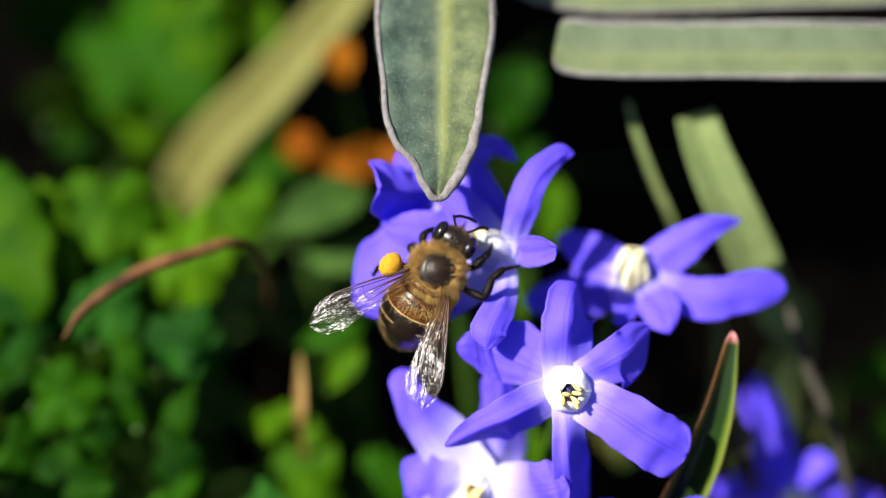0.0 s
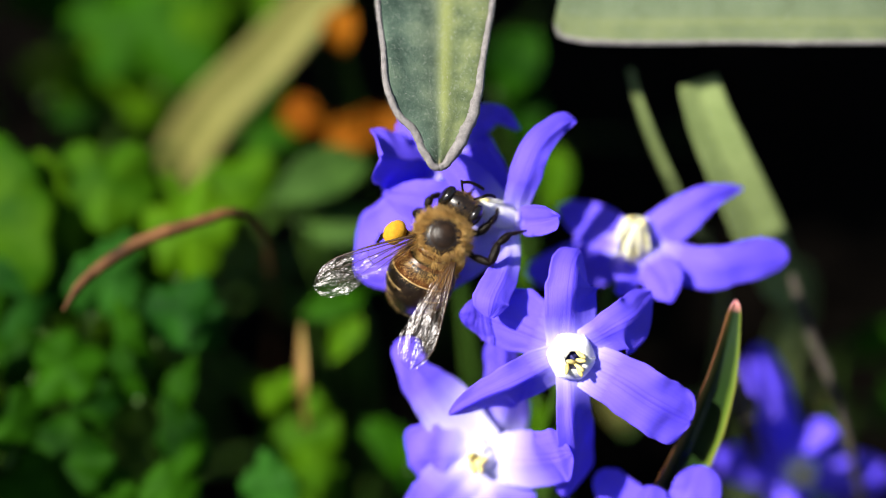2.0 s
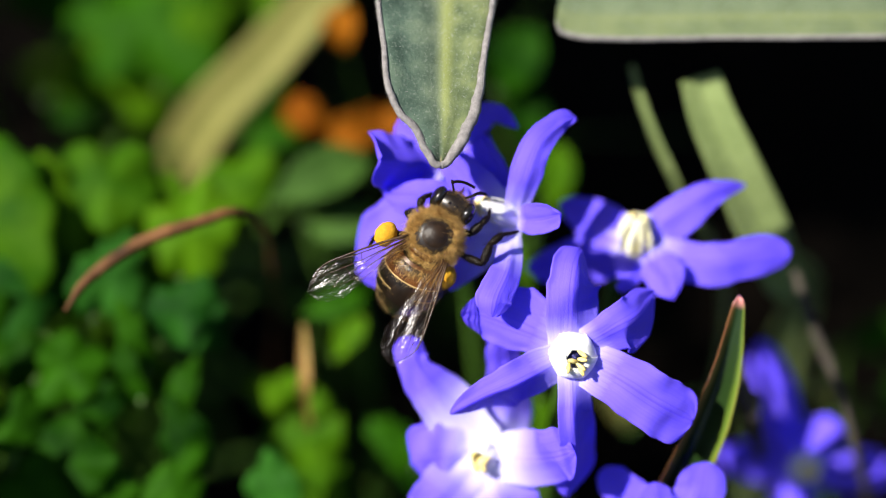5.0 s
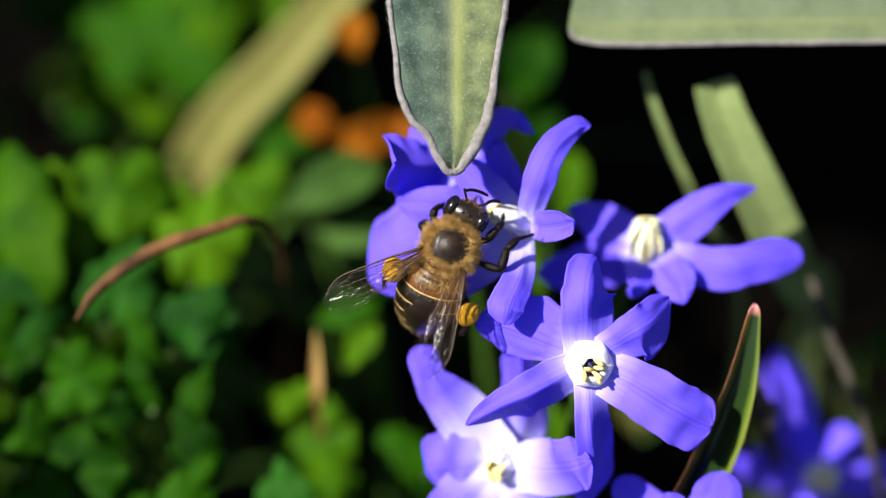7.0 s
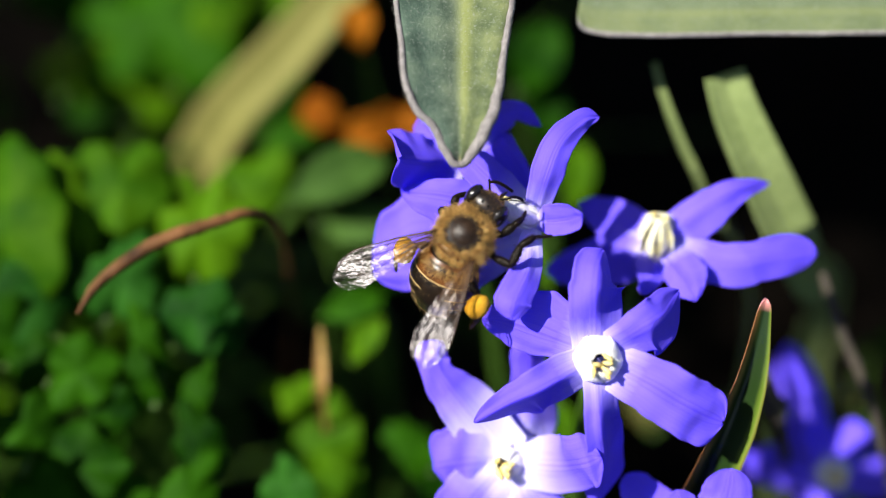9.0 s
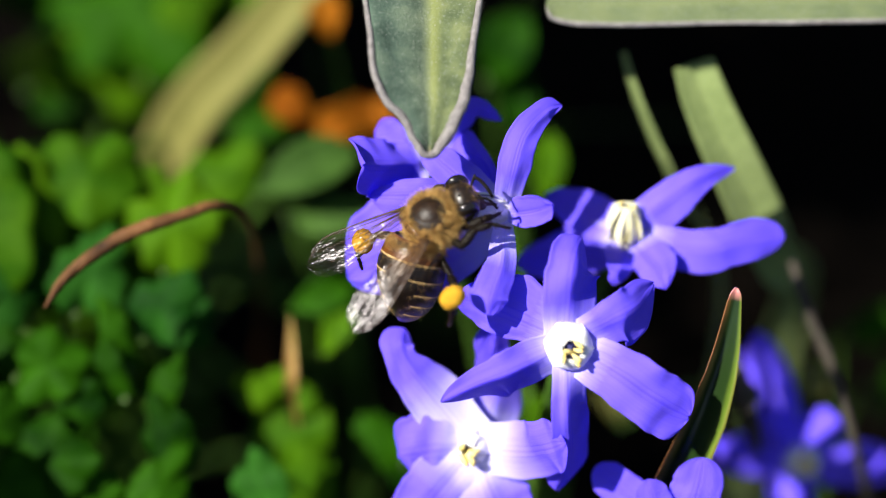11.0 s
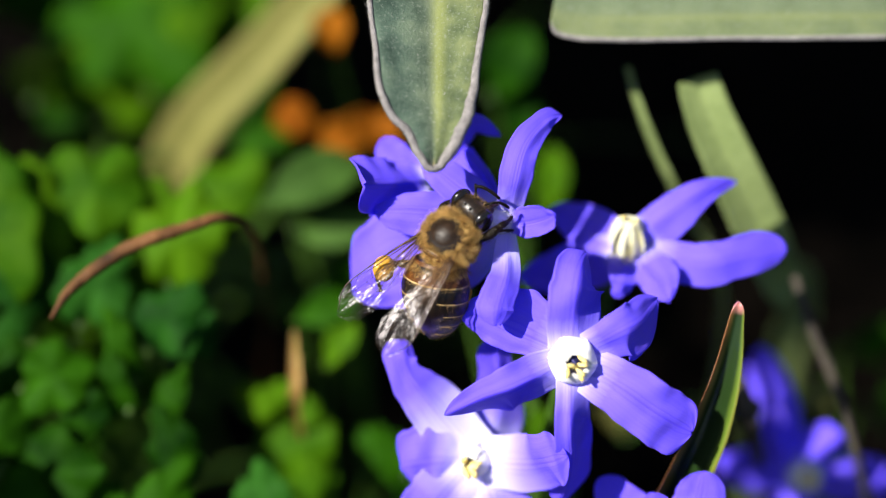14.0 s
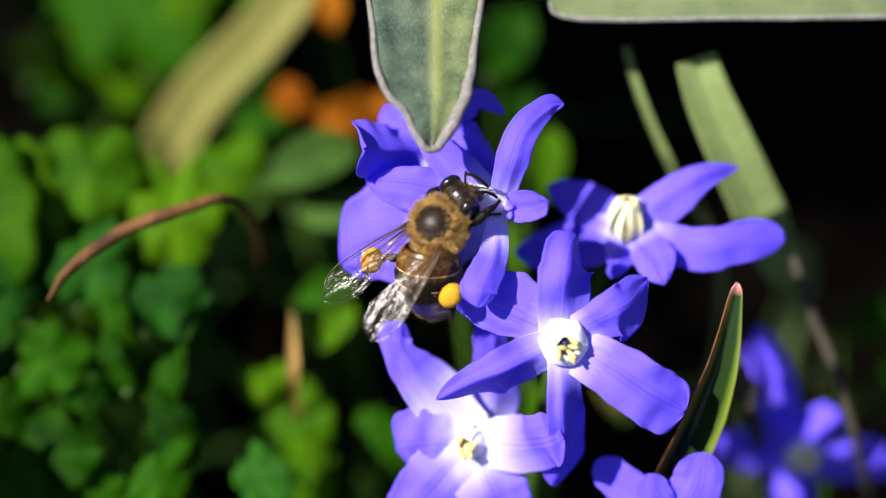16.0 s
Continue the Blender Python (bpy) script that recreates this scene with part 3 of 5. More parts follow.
flower_low = blossom("blue_star_flower", (3.45, -19.30, -6), [
    ([(1.80, -17.60, -5.0), (-0.63, -14.41, -4.5), (-2.58, -11.75, -4.0), (-3.23, -9.70, -4.0), (-2.75, -8.41, -5.0)], [2.16, 2.28, 1.93, 1.59, 1.71, 1.37], [2.56, 2.85, 2.16, 1.25, 1.37, 1.14], dict(dl=0.2, dr=0.5, mat=PETAL_MID)),
    ([(1.55, -19.59, -5.5), (-1.13, -19.52, -5.0), (-3.48, -19.97, -6.0)], [2.58, 2.98, 3.32, 3.27, 3.10, 2.41], [2.58, 2.98, 3.32, 3.44, 3.21, 2.41], dict(dl=0.35, dr=0.1)),
    ([(4.57, -19.52, -5.0), (7.47, -19.26, -2.5), (9.34, -18.56, 1.0), (10.93, -17.99, 1.6)], [2.33, 2.55, 2.78, 2.66, 2.44, 1.55], [2.33, 2.55, 2.66, 2.55, 2.22, 1.33], dict(dl=0.15, dr=0.3, ruffle=0.03)),
    ([(4.37, -17.80, -6.5), (5.21, -14.68, -7.0), (5.17, -11.01, -6.0), (4.97, -8.06, -6.0)], [2.60, 2.88, 2.19, 1.62, 1.62, 1.15], [2.60, 3.00, 2.42, 1.62, 1.50, 1.15], dict(dl=0.1, dr=0.8, mat=PETAL_MID)),
    ([(1.54, -21.54, -5.0), (-0.48, -23.56, -5.0), (-3.28, -26.79, -6.0)], [2.75, 3.09, 3.21, 3.09, 2.75, 1.95], [2.75, 3.09, 3.21, 2.98, 2.63, 1.95], dict(dl=0.3, dr=0.1)),
    ([(4.32, -22.30, -5.0), (5.43, -24.57, -5.0), (7.15, -27.55, -6.0)], [2.75, 3.09, 3.21, 3.09, 2.75, 1.95], [2.75, 3.09, 3.21, 3.09, 2.63, 1.95], dict(dl=0.3, dr=0.1)),
], "pale violet star flower with a large white throat", PETAL_PALE, 3, 1.2, (-0.5, -0.1), 0.8, 1.3)

flower_back = blossom("blue_star_flower", (-0.21, 7.84, -5), [
    ([(-0.32, 7.72, -6.5), (-2.77, 7.94, -3.2), (-5.77, 8.01, 0.6)], [1.13, 2.25, 2.59, 2.59, 2.48, 2.14], [0.84, 1.91, 2.36, 2.59, 2.81, 2.25], dict(dl=0.9, dr=0.9, ruffle=0.11)),
    ([(1.45, 9.29, -5.0), (2.80, 11.67, -4.8), (4.98, 12.31, -5.0), (6.80, 10.83, -6.0)], [0.80, 1.03, 1.14, 0.80, 0.51, 0.29], [1.03, 1.49, 1.49, 1.37, 0.92, 0.34], dict(dl=0.1, dr=0.9)),
    ([(5.63, 3.26, -4.4), (4.96, 6.66, -4.2), (3.42, 9.28, -4.8), (2.82, 10.25, -6.0)], [0.46, 1.83, 2.62, 2.62, 2.05, 1.26], [0.29, 0.51, 0.74, 0.91, 1.03, 0.74], dict(dl=0.1, dr=0.3)),
    ([(-1.26, 7.79, -6.0), (-2.94, 10.65, -6.4), (-4.22, 12.07, -7.0)], [0.87, 1.27, 1.39, 1.39, 1.15, 0.81], [0.87, 1.27, 1.39, 1.39, 1.15, 0.81], dict(dl=0.2, dr=0.2)),
], "deep blue star flower half hidden under the grey leaf", PETAL, 8, 0.5, (0, 0), has_cup=False)

blossom("blue_star_flower", (37.80, -23.79, -27), [
    ([(37.8, -23.79, -27), (35.41, -16.63, -25), (33.04, -10.25, -25.9)], [1.05, 1.78, 2.10, 2.10, 1.93, 1.47], [1.05, 1.78, 2.10, 2.10, 1.93, 1.47], dict(dl=1.5, dr=1.5)),
    ([(37.8, -23.79, -27), (34.83, -20.79, -24), (33.77, -18.17, -21.9)], [0.90, 1.53, 1.80, 1.80, 1.66, 1.26], [0.90, 1.53, 1.80, 1.80, 1.66, 1.26], dict(dl=1.5, dr=1.5)),
    ([(37.8, -23.79, -27), (39.15, -20.97, -24), (41.05, -19.35, -22.9)], [0.90, 1.53, 1.80, 1.80, 1.66, 1.26], [0.90, 1.53, 1.80, 1.80, 1.66, 1.26], dict(dl=1.5, dr=1.5)),
    ([(37.8, -23.79, -27), (42.33, -24.52, -25.9), (47.16, -24.38, -25)], [1.25, 2.12, 2.50, 2.50, 2.30, 1.75], [1.25, 2.12, 2.50, 2.50, 2.30, 1.75], dict(dl=1.5, dr=1.5)),
    ([(37.8, -23.79, -27), (32.74, -23.33, -25.9), (28.84, -21.84, -28.2)], [1.20, 2.04, 2.40, 2.40, 2.21, 1.68], [1.20, 2.04, 2.40, 2.40, 2.21, 1.68], dict(dl=1.5, dr=1.5)),
    ([(37.8, -23.79, -27), (37.24, -27.82, -25.9), (37.48, -33.10, -28.2)], [1.25, 2.12, 2.50, 2.50, 2.30, 1.75], [1.25, 2.12, 2.50, 2.50, 2.30, 1.75], dict(dl=1.5, dr=1.5)),
], "blue star flower farther down, mostly in shade", PETAL, 0, 1.3, (0, 0))

blossom("blue_star_flower", (20.67, -25.98, -4), [
    ([(20.67, -25.98, -4), (22.41, -23.22, -3), (23.12, -19.69, -3)], [1.15, 1.95, 2.30, 2.30, 2.12, 1.61], [1.15, 1.95, 2.30, 2.30, 2.12, 1.61], dict()),
    ([(20.67, -25.98, -4), (17.19, -23.57, -5), (14.02, -20.77, -6)], [0.90, 1.53, 1.80, 1.80, 1.66, 1.26], [0.90, 1.53, 1.80, 1.80, 1.66, 1.26], dict()),
    ([(20.67, -25.98, -4), (19.23, -24.25, -3), (18.30, -21.45, -2.5)], [0.80, 1.36, 1.60, 1.60, 1.47, 1.12], [0.80, 1.36, 1.60, 1.60, 1.47, 1.12], dict()),
    ([(20.67, -25.98, -4), (24.53, -26.75, -4), (28.35, -26.95, -5)], [1.15, 1.95, 2.30, 2.30, 2.12, 1.61], [1.15, 1.95, 2.30, 2.30, 2.12, 1.61], dict()),
    ([(20.67, -25.98, -4), (20.41, -29.33, -4), (20.45, -33.42, -6)], [1.15, 1.95, 2.30, 2.30, 2.12, 1.61], [1.15, 1.95, 2.30, 2.30, 2.12, 1.61], dict()),
    ([(20.67, -25.98, -4), (16.80, -27.26, -4), (13.39, -28.72, -6)], [1.15, 1.95, 2.30, 2.30, 2.12, 1.61], [1.15, 1.95, 2.30, 2.30, 2.12, 1.61], dict()),
], "violet-blue star flower at the foot of the cluster", PETAL, 0, 1.2, (0, 0))


# ---- leaves close by ----
def felted_leaf(name, points, width, profile, face, foot, label, hairy=True, **kw):
    c = np.array(points[0])
    thing = root(name, plan(*points[0]), label, "leaf")
    pts = [np.array(p) - c for p in points]
    v, f, uv = ribbon(pts, width, profile, face=face, thick=0.5, n=60, m=22, **kw)
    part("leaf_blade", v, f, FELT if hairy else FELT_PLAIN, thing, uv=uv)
    end = pts[-1]
    low = np.array(foot) - c
    drop = ground_drop(np.array(foot))
    v2, f2 = tube([end, (end + low) / 2 + (0, 3, 4), low + np.array(DOWN) * (drop + 5)], [0.9, 0.8, 1.1], 8, 14)
    part("leaf_stalk", v2, f2, STEM, thing, "grey-green leaf stalk")
    rim = v[:len(v) // 2].reshape(60, 23, 3)
    for e in (0, 22):
        q = rim[:, e]
        wob = (0.05 * np.sin(np.arange(60) * 0.9 + e) + 0.04 * np.sin(np.arange(60) * 2.3 + e))[:, None] * np.array([1, 0.3, 0.8])
        mv, mf = tube(([(rim[0, 0] + rim[0, 22]) / 2] if hairy else []) + list((q + wob)[1:59:3]), ([0.30, 0.46, 0.48, 0.36, 0.26, 0.22, 0.2] if not e else [0.30, 0.32, 0.32, 0.28, 0.27, 0.26, 0.24]) if hairy else [0.15, 0.2, 0.2, 0.15], 10, 110, lump=0.25, seed=e)
        part("margin", mv, mf, MARGIN, thing, "rolled pale felted margin")
    if hairy:
        half, k, nn = len(v) // 2, 23, 60
        top = v[:half].reshape(nn, k, 3)
        rng = np.random.RandomState(5)
        rows, norm = [], []
        for e, s in ((0, -1), (k - 1, 1)):
            inner = top[:, e - s]
            d = unit(top[:, e] - inner)
            for i in range(nn - 1):
                for _ in range(40):
                    q = rng.rand()
                    rows.append(top[i, e] * (1 - q) + top[i + 1, e] * q)
                    norm.append(d[i] + np.array([0, 0, 0.8 * rng.rand() - 0.2]))
        for _ in range(160):
            i, j = rng.randint(0, nn - 1), rng.randint(1, k - 1)
            q, r = rng.rand(2)
            rows.append((top[i, j] * (1 - q) + top[i + 1, j] * q) * (1 - r) + r * (top[i, j + 1] * (1 - q) + top[i + 1, j + 1] * q))
            norm.append((0, 0, 1))
        hv, hf = hairs(rows, norm, 0.5, 0.009, spread=1.1, seed=3)
        part("felt", hv, hf, FELT_HAIR, thing, "short white felt hairs", smooth=False)
    return thing


felted_leaf("felted_leaf", [(-0.49, 6.86, 3.5), (-0.44, 9.79, 3.4), (-0.49, 14.30, 2.2), (-0.50, 21.21, -1.0), (-0.52, 29.87, -6.0), (-0.55, 40.76, -13.0)], 10.9, strap, (0, 0, 1),
            (0, 46, -60), "grey-green felted leaf with pale rolled margin hanging over the flowers",
            halves=([0.30, 1.28, 2.07, 3.79, 4.48, 4.88, 5.27, 5.42, 5.52, 5.52, 5.42], [0.30, 1.33, 2.27, 3.10, 3.55, 4.14, 4.73, 4.92, 5.02, 5.02, 4.92]), drops=(-0.38, -0.25), lip=-0.20, ruffle=0.016, crease=0.010, jag=0.012, lumps=0.05, seed=4)


def blunt_end(s):
    return np.interp(s, [0, 0.02, 0.08, 0.3, 1.0], [0.62, 0.86, 0.95, 1.0, 1.0])


felted_leaf("felted_leaf", [(10.67, 22.35, -8), (14.65, 21.60, -8), (27.39, 21.60, -8), (43.62, 21.65, -9), (71.65, 22.29, -16)], 5.8, blunt_end, (0, 0.35, 1),
            (104, 14, -60), "broad grey-green felted leaf lying across behind the flowers", False, cup=0.15, ruffle=0.02, crease=0.02, seed=9)
felted_leaf("felted_leaf", [(5.32, 29.69, -14), (11.96, 28.58, -14), (25.81, 28.41, -14), (73.62, 30.29, -20)], 4.6, lance, (0, 0.2, 1),
            (100, 40, -60), "shaded grey-green felted leaf higher up the plant", False, cup=0.2, ruffle=0.02, crease=0.02, seed=2)


def channelled_leaf():
    """A young upright grooved leaf with a pink tip and a reddish rim."""
    pts = [(26.00, -4.79, -1), (24.96, -10.69, -3), (22.90, -17.08, -5), (19.57, -25.61, -9)]
    c = np.array(pts[0])
    thing = root("grooved_leaf", plan(*pts[0]), "young channelled green leaf with pink tip and reddish rim", "leaf")
    q = [np.array(p) - c for p in pts]
    prof = lambda s: np.interp(s, [0, 0.02, 0.05, 0.12, 0.3, 0.6, 1.0], [0.10, 0.24, 0.33, 0.42, 0.66, 1.0, 1.15])
    v, f, uv = ribbon(q, 3.7, prof, face=(0.1, 0, 1), cup=0.2, thick=0.4, n=48, m=16, crease=0.02, fold=1.1, seed=1)
    part("leaf_blade", v, f, GROOVED, thing, uv=uv)
    drop = ground_drop(np.array(pts[-1]))
    v2, f2 = tube([q[-1], q[-1] + np.array(DOWN) * drop * 0.5 + (0, 1, 0), q[-1] + np.array(DOWN) * (drop + 5)], [1.7, 1.6, 1.5], 8, 10, flat=0.5)
    part("leaf_base", v2, f2, BLADE, thing, "green leaf base")


channelled_leaf()


def blade(name, points, width, material, label, category, profile=strap, face=(0, 0, 1), reach=True, **kw):
    """A long leaf blade whose lower end goes on down to the soil."""
    c = np.array(points[0])
    thing = root(name, plan(*points[0]), label, category)
    q = [np.array(p) - c for p in points]
    if reach:
        drop = ground_drop(np.array(points[-1]))
        q.append(q[-1] + np.array(DOWN) * (drop + 4))
    v, f, uv = ribbon(q, width, profile, face=face, thick=0.4, n=36, m=10, **kw)
    part("leaf_blade", v, f, material, thing, uv=uv)
    mid = v[:len(v) // 2].reshape(36, 11, 3)[:, 5]
    mv, mf = tube(list(mid[::5] - np.array([0, 0, 0.12])), [0.10 * width / 2, 0.14 * width / 2], 6, 40, flat=0.6)
    part("midrib", mv, mf, material, thing, "raised midrib")
    return thing


# top left out: the lying leaf's shadow is cut into the blade's shape
blade("grass_blade", [(24.67, 16.28, -13.5), (25.92, 12.52, -14), (28.11, 7.86, -15), (30.98, 2.61, -17.5), (32.77, -0.52, -20), (36.18, -3.63, -30), (45.02, -8.70, -60)], 5.2, GREYLEAF, "pale green leaf blade behind the flowers, cut off where its shaded top begins", "leaf",
      cup=0.3, crease=0.05, seed=3)
# only the lit rim is built; the blade's shaded part is left out
blade("grass_blade", [(18.42, 17.74, -16), (19.43, 14.09, -16), (21.26, 9.67, -17), (24.00, 4.38, -20), (31.0, -10.09, -35)], 0.85, GREYLEAF, "lit rim of a grey-green leaf blade, shaded width left out", "leaf", cup=0.4, seed=5)
blade("straw_leaf", [(-7.09, 39.55, -44.0), (-13.73, 31.37, -45.0), (-20.85, 23.22, -46.0), (-28.07, 16.50, -48.0), (-32.90, 9.87, -52.0), (-36.83, 4.09, -60.0), (-43.29, -2.39, -84.0), (-54.43, -10.05, -134.0)], 6.4, STRAW, "pale yellow-green withered strap leaf", "leaf", reach=False, cup=0.25, crease=0.03, seed=6)
blade("dry_stalk", [(-14.81, -7.82, -21.6), (-14.75, -11.02, -21.6), (-14.63, -14.46, -21.0), (-15.03, -19.33, -27.6)], 1.2, OCHRE, "ochre dry stalk piece among the leaves", "stalk", profile=lance, cup=0.5, seed=7)


def twig(name, points, radii, material, label):
    c = np.array(points[0])
    thing = root(name, plan(*points[0]), label, "twig")
    q = [np.array(p) - c for p in points]
    v, f = tube(q, radii, 10, 44, lump=0.22, seed=len(label))
    part("twig_wood", v, f, material, thing)
    at = curve(q, 44)[14]
    v, f = ball(at, (radii[1] * 1.5, radii[1] * 1.25, radii[1] * 1.25), 10, 12, lump=0.25, seed=2)
    part("node", v, f, material, thing, "swollen knot on the twig")
    return thing


twig("dry_twig", [(-35.46, -5.74, -6.8), (-33.52, -2.86, -7.48), (-28.91, 0.48, -8.16), (-24.24, 2.19, -8.84), (-19.55, 3.43, -11.6), (-18.16, 0.64, -20.4), (-20.77, -8.13, -47.6), (-26.33, -22.43, -95.2)],
     [0.18, 0.46, 0.58, 0.66, 0.60, 0.34, 0.26, 0.3, 0.5], BARK, "curved brown dry twig arching over the leaves")
twig("dry_twig", [(35.05, -2.80, -18.4), (36.73, -7.97, -19), (39.31, -14.27, -19), (41.88, -22.50, -20.4), (49.66, -35.41, -40.8), (60.34, -51.91, -74.8)], [0.45, 0.46, 0.5, 0.5, 0.7], GREYBARK, "pale grey dry stem leaning over dark soil")
twig("dry_twig", [(28.47, -11.76, -16.3), (29.85, -15.77, -17), (32.30, -21.24, -23.8), (42.34, -34.95, -68)], [0.6, 0.9, 0.7, 0.7], GREYBARK, "short pale grey dry stem behind the grooved leaf")


# ---- background foliage ----
def leaf_shape(length, width, bend, seed, profile=obovate, lobes=0.0, cup=0.25):
    v, f, uv = ribbon([(0, 0, 0), (0, length * 0.5, bend), (0, length, bend * 0.2)], width, profile, cup=cup, thick=0.3, n=16, m=8,
                      ruffle=0.03, crease=0.03, seed=seed, jag=lobes)
    return v, f, uv


def lobed_shape(length, width, bend, seed, lobes=5):
    """A broad scalloped leaf, thin and gently buckled, from its base at the origin."""
    rng = np.random.RandomState(seed)
    rings, segs = 9, 50
    th = np.arange(segs) * 2 * np.pi / segs
    r = 0.80 + 0.20 * np.abs(np.cos(lobes / 2 * (th - np.pi / 2))) ** 0.7 + 0.035 * np.cos(lobes * 3 * (th - np.pi / 2)) + 0.05 * np.sin(th * 2 + rng.rand() * 6)
    r = r + 0.075 * np.sin(th * 3 + rng.rand() * 6) + 0.06 * np.sin(th * 4 + rng.rand() * 6) + 0.035 * np.sin(th * 9 + rng.rand() * 6)
    R, T = np.meshgrid(np.linspace(0.04, 1, rings), th, indexing="ij")
    x = R * r * np.cos(T) * width / 2
    y = length / 2 + R * r * np.sin(T) * length / 2
    z = bend * (1 - R ** 2) + 0.05 * width * R ** 2 * np.cos(lobes * (T - np.pi / 2) + rng.rand()) + 0.05 * width * R * np.sin(T * 2 + rng.rand() * 6)
    top = np.stack([x, y, z], -1).reshape(-1, 3)
    o = len(top)
    f = []
    for i in range(rings - 1):
        for j in range(segs):
            q = (i * segs + j, (i + 1) * segs + j, (i + 1) * segs + (j + 1) % segs, i * segs + (j + 1) % segs)
            f += [q, tuple(k + o for k in q[::-1])]
    f += [tuple(range(segs)), tuple(o + j for j in range(segs))[::-1]]
    last = (rings - 1) * segs
    f += [(last + j, last + o + j, last + o + (j + 1) % segs, last + (j + 1) % segs) for j in range(segs)]
    uv = np.stack([x / width + 0.5, y / length], -1).reshape(-1, 2)
    return np.vstack([top, top - (0, 0, 0.22)]), f, np.vstack([uv, uv])


def leafy_plant(name, anchor, leaves, label):
    """Leaves on one plant: place of the leaf's middle, length, width, turn in the plan, tilt, material."""
    c = np.array(anchor)
    thing = root(name, plan(*anchor), label, "plant", "background plants")
    for i, (mid, length, width, turn, tilt, material, lobes) in enumerate(leaves):
        if lobes >= 1:
            v, f, uv = lobed_shape(length, width, length * 0.08, i * 3 + 1, int(lobes))
        else:
            v, f, uv = leaf_shape(length, width, length * 0.12, i * 3 + 1, lobes=lobes)
        v = v - np.array((0, length * 0.5, 0))
        ob = part("leaf", v, f, material, thing, uv=uv)
        p = np.array(mid) - c
        ob.matrix_local = local(*p, 0, 0, turn - 90) @ pose(0, 0, 0, tilt, ((i * 37 % 50) - 30) * 0.5, 0)
        a = radians(turn)
        base = p - np.array([math.cos(a), math.sin(a), 0]) * length * 0.48
        sv, sf = tube([base, base * 0.6 + np.array([0, -2, -10]), np.array(DOWN) * ground_drop(c) * 0.5 + p * 0.2], [0.3, 0.4, 0.5], 6, 9)
        part("leaf_stalk", sv, sf, STEM, thing)
    sv, sf = tube([np.array(DOWN) * ground_drop(c) * 0.3 + (0, 0, -4), np.array(DOWN) * ground_drop(c) * 0.6, np.array(DOWN) * (ground_drop(c) + 6)], [0.5, 0.7, 0.9], 7, 8)
    part("stem", sv, sf, STEM, thing)
    return thing


leafy_plant("leafy_plant", (-39.42, 22.84, -55), [
    ((-36.64, 28.29, -52.5), 19.7, 21.1, 100, -10, GREEN, 5), ((-40.40, 21.73, -54.6), 12.1, 15.6, 75, 10, LIME, 5), ((-31.15, 30.25, -50.4), 12.5, 11.1, 60, 10, LIME, 5), ((-45.53, 19.46, -56.7), 11.5, 8.6, 10, 15, GREEN, 3),
    ((-25.13, 29.54, -54.6), 12.8, 7.1, 60, 0, LIME, 0.04), ((-51.52, 34.96, -63), 13.4, 11.9, 140, 10, GREEN, 5), ((-30.06, 24.04, -58.8), 10.2, 8.7, 70, 0, GREEN, 3), ((-33.08, 25.89, -51.45), 9.8, 11.2, 90, 0, LIME, 5), ((-42.53, 26.34, -54.6), 11.4, 11.4, 110, 5, GREEN, 5), ((-38.56, 19.21, -57.75), 7.2, 8.7, 80, 5, LIME, 3)],
    "bright green leafy plant with broad scalloped leaves")
leafy_plant("leafy_plant", (-41.37, 0.69, -32), [
    ((-46.37, 3.00, -22.8), 17.7, 14.1, 95, -8, LIME, 3), ((-41.05, 3.33, -24.3), 13.0, 6.6, 100, 0, LIME, 3), ((-35.41, 6.61, -25.0), 10.8, 10.8, 60, -10, LIME, 5),
    ((-31.56, 4.17, -27.2), 9.7, 8.5, 70, 0, LIME, 5), ((-44.10, -3.75, -22.0), 12.9, 9.3, 60, -10, BLUISH, 3), ((-34.57, -2.97, -21.3), 9.9, 7.5, 70, -10, BLUISH, 3),
    ((-26.64, 1.55, -24.3), 11.2, 9.5, 80, 0, LIME, 5), ((-26.86, -6.57, -19.8), 8.5, 7.4, 55, 0, BLUISH, 3), ((-24.44, -8.34, -20.6), 5.3, 4.6, 60, 15, BLUISH, 3),
    ((-31.98, 0.06, -27.2), 12.1, 10.9, 40, 0, LIME, 5), ((-40.33, -1.77, -27.9), 11.0, 9.8, 100, 0, LIME, 5), ((-22.73, 6.93, -32.3), 10.0, 7.5, 50, 0, LIME, 3)],
    "green scalloped leaves on a low plant behind the twig")
